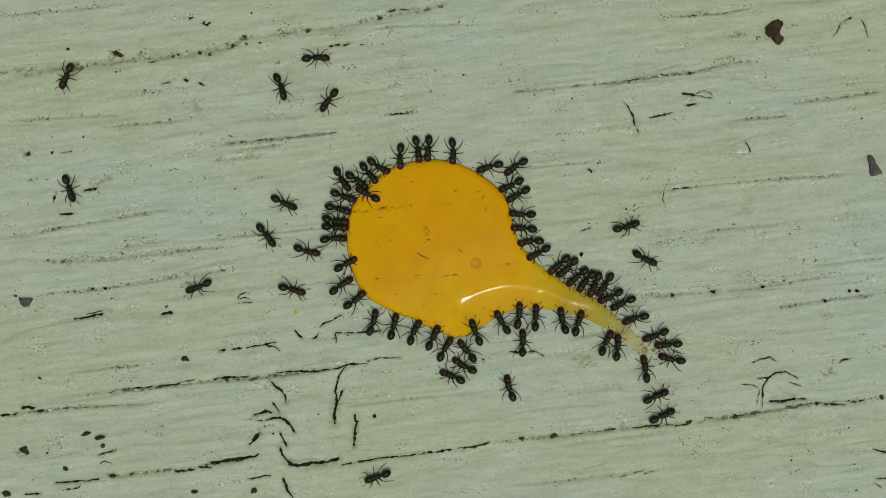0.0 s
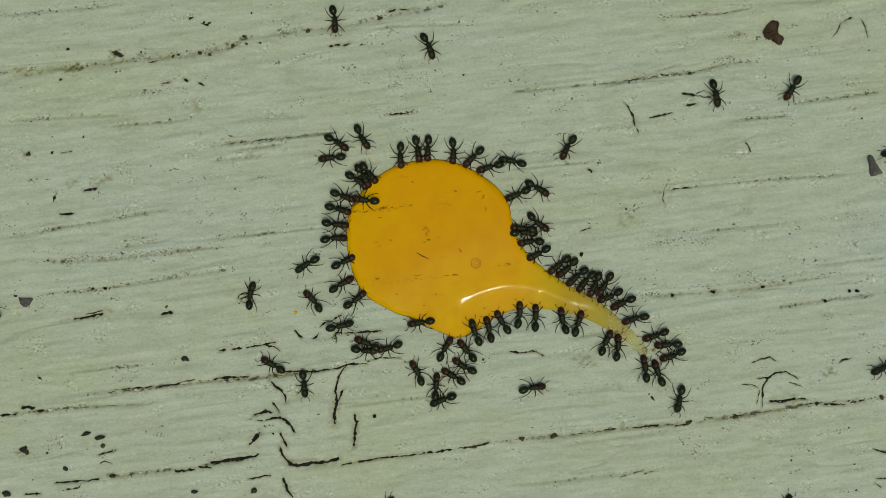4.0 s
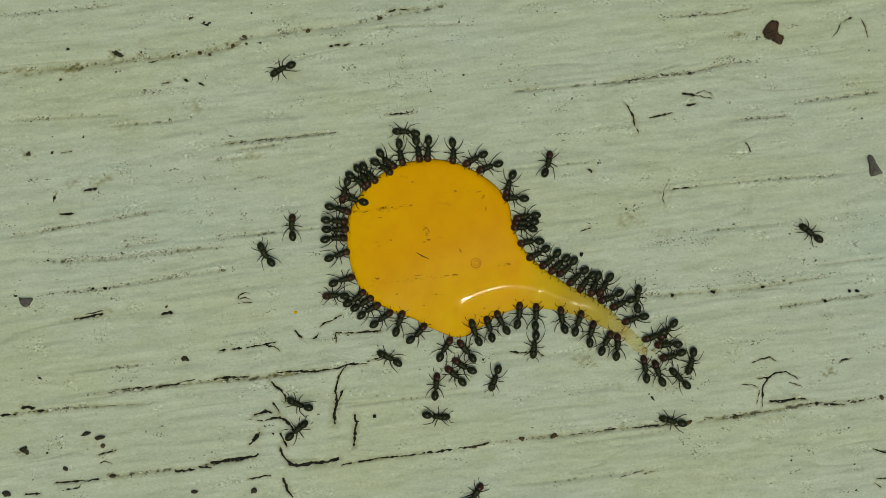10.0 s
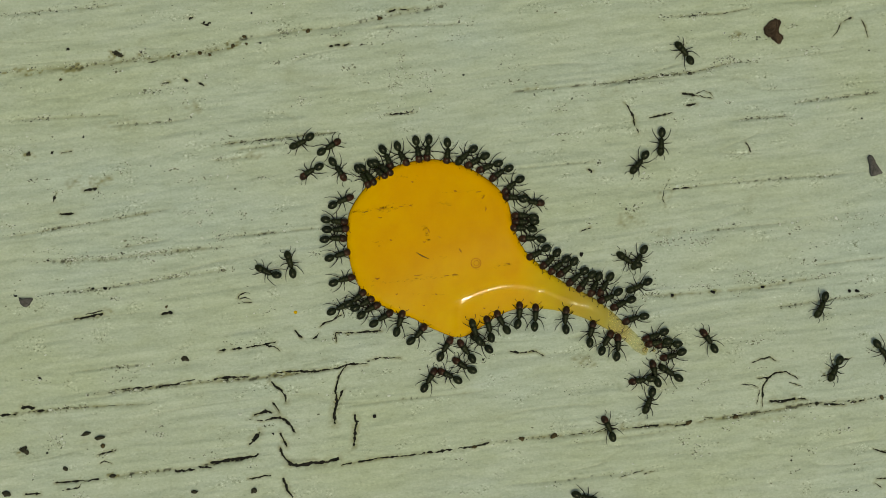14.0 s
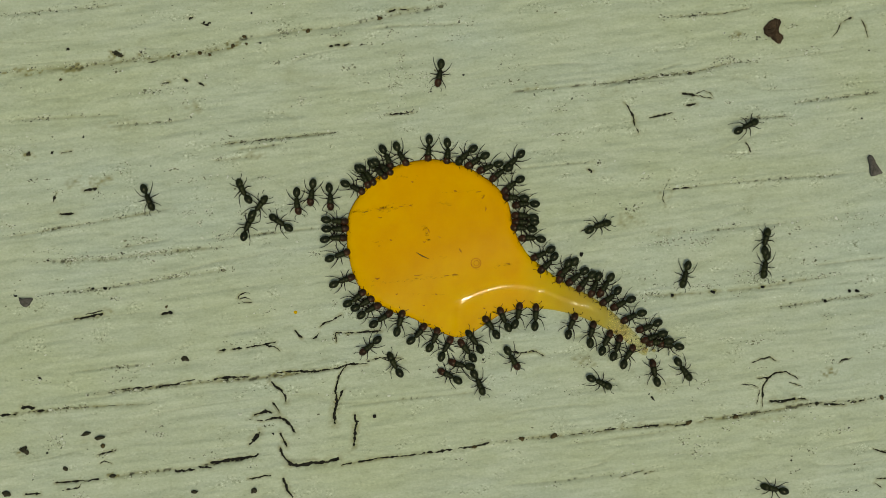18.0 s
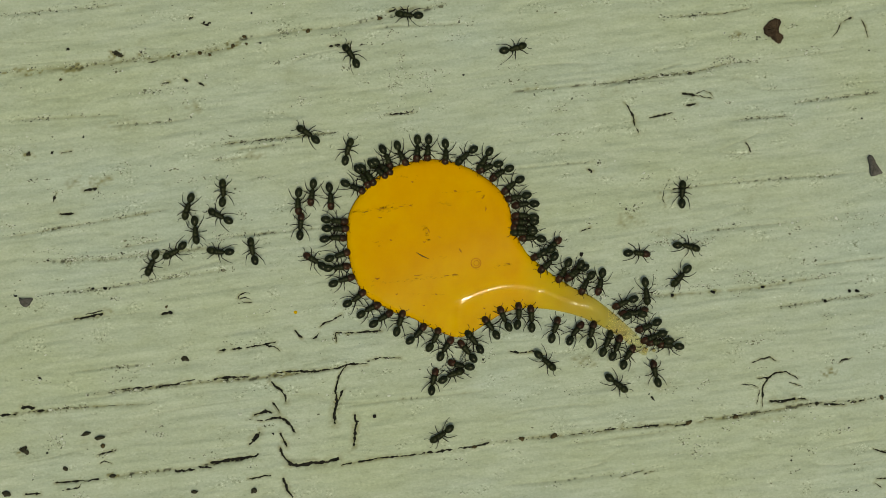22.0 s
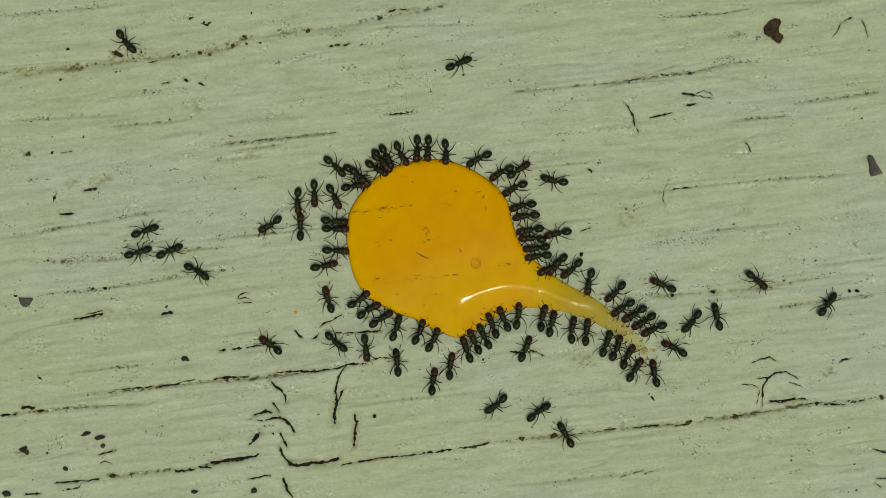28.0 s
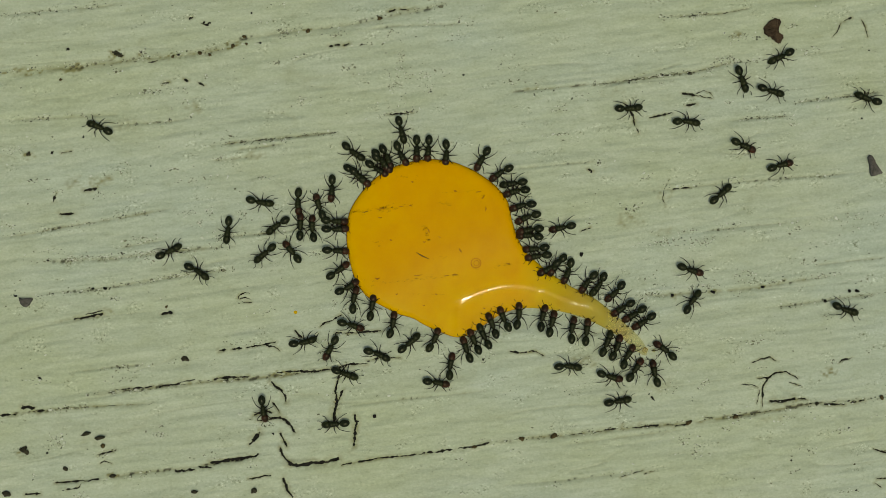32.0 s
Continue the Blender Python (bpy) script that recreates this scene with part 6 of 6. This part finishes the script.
    crawl(SCOUTS[14], [(0, 1628, 258, 0), (2, 1628, 258, 0), (3, 1628, 258, -180), (4, 1580, 271, -172), (5, 1533, 271, 172), (6, 1485, 258, -72), (7, 1639, 273, 179), (8, 1389, 268, 159), (9, 1548, 450, -175), (10, 1431, 411, 142), (11, 1278, 255, -157), (12, 1228, 340, -5), (13, 1285, 407, -124), (14, 1129, 459, -119), (15, 1074, 502, -135), (16, 1071, 517, 9), (17, 1146, 490, -20), (18, 1211, 489, -104), (19, 1217, 518, -6), (20, 1376, 323, -151), (21, 1194, 511, 143), (22, 1202, 491, -131), (23, 1129, 658, 46), (24, 1186, 701, -99), (25, 1195, 928, -88), (28, 1195, 928, 0), (32, 1195, 928, 0)])
    crawl(SCOUTS[15], [(0, 704, 942, 0), (2, 704, 942, 0), (3, 704, 942, 90), (4, 682, 896, 52), (5, 776, 850, 76), (6, 704, 804, -14), (7, 706, 952, -89), (8, 706, 952, 0), (19, 706, 952, 0), (20, 706, 952, 87), (21, 719, 668, 101), (22, 801, 662, 22), (23, 768, 954, -96), (24, 768, 954, 0), (25, 768, 954, 65), (26, 852, 897, 79), (27, 801, 779, 82), (28, 876, 718, -144), (29, 807, 749, 131), (30, 801, 735, 46), (31, 834, 684, 57), (32, 1008, 648, -6)])
    crawl(SCOUTS[16], [(0, 1628, 645, 0), (2, 1628, 645, 0), (3, 1628, 645, -180), (4, 1560, 651, -153), (5, 1493, 713, 177), (6, 1425, 645, 123), (7, 1642, 627, 5), (8, 1642, 627, 0), (12, 1642, 627, 0), (13, 1642, 627, 177), (14, 1562, 623, -48), (15, 1576, 681, -43), (16, 1596, 655, 54), (17, 1616, 627, -4), (18, 1616, 627, 0), (22, 1616, 627, 0), (23, 1616, 627, 163), (24, 1531, 600, 139), (25, 1519, 597, 47), (26, 1553, 530, 88), (27, 1522, 521, -176), (28, 1465, 536, 54), (29, 1414, 447, 147), (30, 1333, 242, 97), (31, 1172, 509, -63), (32, 1277, 342, 43)])
    crawl(SCOUTS[17], [(0, 1359, 942, 0), (2, 1359, 942, 0), (3, 1359, 942, 90), (4, 1389, 894, 66), (5, 1401, 846, 107), (6, 1359, 798, 37), (7, 1380, 946, -82), (8, 1380, 946, 0), (14, 1380, 946, 0), (17, 1380, 946, 99), (18, 1366, 864, 167), (19, 1255, 818, 138), (20, 1245, 829, -31), (21, 1274, 961, -78), (22, 1274, 961, 0), (32, 1274, 961, 0)])
    crawl(SCOUTS[18], [(0, 1512, 942, 0), (2, 1512, 942, 0), (3, 1512, 942, 90), (4, 1523, 917, 145), (5, 1440, 893, 103), (6, 1512, 868, -139), (7, 1496, 923, -106), (8, 1496, 923, 0), (10, 1496, 923, 0), (11, 1496, 923, 126), (12, 1442, 850, -139), (13, 1438, 959, -92), (14, 1438, 959, 0), (25, 1438, 959, 0), (28, 1438, 959, 79), (29, 1481, 741, 51), (30, 1212, 835, -138), (31, 1197, 723, 60), (32, 1225, 531, 54)])
    crawl(DRINKERS[65], [(0, 1161, -60, 0), (6, 1161, -60, 0), (7, 1161, -60, -90), (8, 1161, 159, -50), (9, 1130, 313, -96), (10, 970, 288, 78), (11, 925, 234, 148), (12, 938, 259, -4), (13, 941, 272, -20), (14, 943, 358, -9), (17, 926, 362, -172), (25, 926, 362, -172), (28, 921, 365, -164), (32, 921, 365, -164)])
    crawl(SCOUTS[19], [(0, 1219, -60, 0), (6, 1219, -60, 0), (7, 1219, -60, -90), (8, 1219, 129, -9), (9, 1236, -45, 84), (10, 1236, -45, -26), (11, 1366, 19, 57), (12, 1358, -48, -42), (13, 1473, 56, -83), (14, 1209, 92, 129), (15, 1230, 49, 128), (16, 1130, -7, 94), (17, 1224, -43, 84), (18, 1224, -43, -126), (19, 1069, 173, -47), (20, 989, 224, -161), (21, 939, 176, 161), (22, 911, 87, 17), (23, 939, -40, 77), (24, 939, -40, 0), (29, 939, -40, 0), (30, 939, -40, -100), (31, 911, 117, -141), (32, 1115, 193, 6)])
    crawl(SCOUTS[20], [(0, 1276, -60, 0), (6, 1276, -60, 0), (7, 1276, -60, -90), (8, 1276, 189, -19), (9, 1258, 525, 175), (10, 1187, 744, 167), (11, 903, 711, 124), (12, 681, 783, -177), (13, 794, 702, 74), (14, 1038, 880, -17), (15, 1104, 900, -128), (16, 993, 936, -136), (17, 1045, 958, -85), (18, 1045, 958, 0), (20, 1045, 958, 0), (21, 1045, 958, 80), (22, 1093, 680, -38), (23, 1122, 924, -83), (24, 1122, 924, 0), (25, 1122, 924, 128), (26, 1017, 922, 157), (27, 982, 864, 97), (28, 999, 766, 120), (29, 1049, 644, -80), (30, 1034, 691, 178), (31, 1039, 670, 54), (32, 1096, 709, 10)])
    crawl(SCOUTS[21], [(0, 1117, -60, 0), (6, 1117, -60, 0), (7, 1117, -60, -90), (8, 1117, 206, -48), (9, 1011, 415, -93), (10, 1127, 526, 83), (11, 1196, 316, 178), (12, 966, 336, 169), (13, 986, 407, -131), (14, 1109, 460, 148), (15, 1039, 509, 119), (16, 1054, 362, 118), (17, 986, 407, 45), (18, 1060, 399, 18), (19, 1044, 387, -103), (20, 923, 413, -180), (22, 923, 413, -180), (23, 937, 292, 134), (24, 963, 288, 43), (25, 1015, 327, 176), (26, 992, 381, -117), (27, 974, 406, 104), (28, 977, 320, 164), (29, 1047, 357, -85), (30, 1106, 412, -30), (31, 1040, 412, 172), (32, 1217, 216, -8)])
    crawl(SCOUTS[22], [(0, -60, 29, 0), (8, -60, 29, 0), (9, 9, 29, -87), (10, -43, 46, -162), (11, -43, 46, 0), (18, -43, 46, 0), (19, -43, 46, -5), (20, 157, 62, 28), (21, 362, 298, -155), (22, 333, 369, -107), (23, -43, 363, 179), (24, -43, 363, 0), (32, -43, 363, 0)])
    crawl(SCOUTS[23], [(0, 745, -60, 0), (9, 745, -60, 0), (10, 745, -60, -90), (11, 745, 212, 9), (12, 894, 233, -54), (13, 914, 174, 94), (14, 1129, 291, -128), (15, 1073, 220, -162), (16, 987, 338, -164), (17, 932, 260, 153), (18, 1322, 223, 27), (19, 1055, 207, -164), (20, 961, 304, 93), (21, 970, 251, 117), (22, 1206, 341, 86), (23, 1093, 183, -176), (24, 1103, 152, 110), (25, 1329, 64, 87), (26, 1375, 8, 86), (27, 1334, -19, 147), (28, 1292, -45, -117), (29, 1127, 285, -164), (30, 1107, 222, 160), (31, 974, 347, -163), (32, 905, 326, -172)])
    crawl(SCOUTS[24], [(0, 837, -60, 0), (10, 837, -60, 0), (11, 837, -60, -90), (12, 837, 14, 164), (13, 808, -71, 109), (14, 808, -71, 0), (17, 808, -71, 0), (18, 808, -71, -49), (19, 899, 33, 66), (20, 912, -73, 83), (21, 912, -73, -152), (22, 721, 28, 173), (23, 730, -78, -74), (24, 777, 82, 32), (25, 753, -64, 99), (28, 753, -64, 0), (32, 753, -64, 0)])
    crawl(SCOUTS[25], [(0, 360, -60, 0), (10, 360, -60, 0), (11, 360, -60, -90), (12, 360, 119, -58), (13, 397, -63, 78), (14, 397, -63, 0), (19, 397, -63, 0), (20, 397, -63, -51), (21, 582, 167, -98), (22, 544, 236, 147), (23, 527, -49, 93), (24, 527, -49, 0), (25, 527, -49, 0), (28, 527, -49, -114), (29, 445, 133, -74), (30, 557, 253, -109), (31, 560, 238, -1), (32, 628, 272, -35)])
    crawl(SCOUTS[26], [(0, 1628, 393, 0), (10, 1628, 393, 0), (11, 1628, 393, -180), (12, 1546, 393, 68), (13, 1406, 207, -165), (14, 1169, 255, -93), (15, 1085, 179, 147), (16, 993, 141, -173), (17, 884, 205, -46), (18, 907, 287, -137), (19, 947, 312, -110), (20, 835, 255, 102), (21, 818, 217, -11), (22, 856, 286, -121), (23, 856, 286, -121), (24, 914, 340, -160), (25, 856, 286, -121), (26, 856, 225, 79), (27, 881, 158, 110), (28, 815, 112, 24), (29, 913, 271, -102), (30, 683, 184, -178), (31, 652, 198, -6), (32, 711, 234, -76)])
    crawl(SCOUTS[27], [(0, 1628, 543, 0), (12, 1628, 543, 0), (13, 1628, 543, -180), (14, 1452, 543, -115), (15, 1501, 615, -171), (16, 1381, 554, 174), (17, 1403, 604, -107), (18, 1353, 425, 78), (19, 1222, 402, 99), (20, 1221, 293, -156), (21, 1075, 361, -117), (22, 1217, 436, -13), (23, 1658, 455, -151), (24, 1447, 572, -148), (25, 1485, 575, -152), (26, 1398, 572, 167), (27, 1310, 534, 180), (28, 1222, 572, -132), (29, 1074, 468, -115), (30, 1058, 507, -126), (32, 1058, 507, -126)])
    crawl(SCOUTS[28], [(0, 1628, 655, 0), (12, 1628, 655, 0), (13, 1628, 655, -180), (14, 1475, 655, -114), (15, 1565, 662, -78), (16, 1499, 773, -89), (17, 1568, 795, 148), (18, 1352, 472, -98), (19, 1263, 663, -164), (20, 1238, 734, -145), (21, 1160, 700, 175), (22, 1074, 605, 69), (32, 1074, 605, 69)])
    crawl(SCOUTS[29], [(0, 1628, 54, 0), (17, 1628, 54, 0), (18, 1628, 54, -180), (19, 1517, 54, 140), (20, 1350, 19, 53), (21, 1382, -57, 67), (22, 1382, -57, 0), (23, 1382, -57, 0), (24, 1382, -57, -62), (25, 1441, 52, -67), (26, 1514, 8, 151), (27, 1353, 2, 150), (28, 1426, -42, 99), (29, 1426, -42, 0), (30, 1426, -42, 0), (31, 1426, -42, -108), (32, 1378, 103, -154)])
    crawl(SCOUTS[30], [(0, 607, -60, 0), (19, 607, -60, 0), (20, 607, -60, -90), (21, 607, 189, -132), (22, 616, 266, 73), (23, 616, -40, 90), (24, 616, -40, 0), (25, 616, -40, 0), (27, 600, 120, -95), (28, 596, 297, -45), (29, 616, -40, 90), (30, 616, -40, -90), (31, 561, 344, -60), (32, 500, -50, 100)])
    crawl(SCOUTS[31], [(0, 621, -60, 0), (20, 621, -60, 0), (21, 621, -60, -90), (22, 621, 97, 126), (23, 606, -77, 95), (24, 606, -77, 0), (25, 606, -77, -90), (26, 560, 200, -100), (27, 600, 520, -60), (28, 703, 577, 75), (29, 705, 572, 78), (30, 540, 960, -100), (32, 540, 960, 0)])
    crawl(SCOUTS[32], [(0, 661, 942, 0), (25, 661, 942, 0), (28, 661, 942, 90), (29, 661, 751, 148), (30, 512, 690, 122), (31, 548, 642, -42), (32, 614, 662, -20)])
    crawl(SCOUTS[33], [(0, 715, 942, 0), (25, 715, 942, 0), (28, 715, 942, 90), (29, 715, 764, 113), (30, 697, 658, 167), (31, 635, 619, 136), (32, 671, 627, -25)])
    crawl(SCOUTS[34], [(0, 275, 942, 0), (25, 275, 942, 0), (28, 275, 942, 90), (29, 275, 798, -5), (30, 319, 647, 39), (31, 287, 619, 22), (32, 303, 444, 28)])
    crawl(SCOUTS[35], [(0, 1628, 318, 0), (25, 1628, 318, 0), (28, 1628, 318, -180), (29, 1445, 318, -130), (30, 1277, 148, 115), (31, 1074, 107, 153), (32, 1313, 144, -70)])
    crawl(SCOUTS[36], [(0, 1628, 332, 0), (25, 1628, 332, 0), (28, 1628, 332, -180), (29, 1480, 332, 147), (30, 1504, 184, 38), (31, 1660, 179, 178), (32, 1531, 175, 158)])
    crawl(SCOUTS[37], [(0, 1628, 696, 0), (25, 1628, 696, 0), (28, 1628, 696, -180), (29, 1501, 696, -161), (30, 1437, 745, 159), (31, 1431, 639, 69), (32, 1497, 549, -18)])
    crawl(SCOUTS[38], [(0, 656, 942, 0), (29, 656, 942, 0), (30, 656, 942, 90), (31, 656, 700, -180), (32, 591, 750, -175)])
    crawl(SCOUTS[39], [(0, 585, 942, 0), (29, 585, 942, 0), (30, 585, 942, 90), (31, 585, 849, -3), (32, 589, 947, -87)])
    crawl(SCOUTS[40], [(0, 1366, -60, 0), (30, 1366, -60, 0), (31, 1366, -60, -90), (32, 1366, 163, -17)])
    shove(bark_chip)


motions()
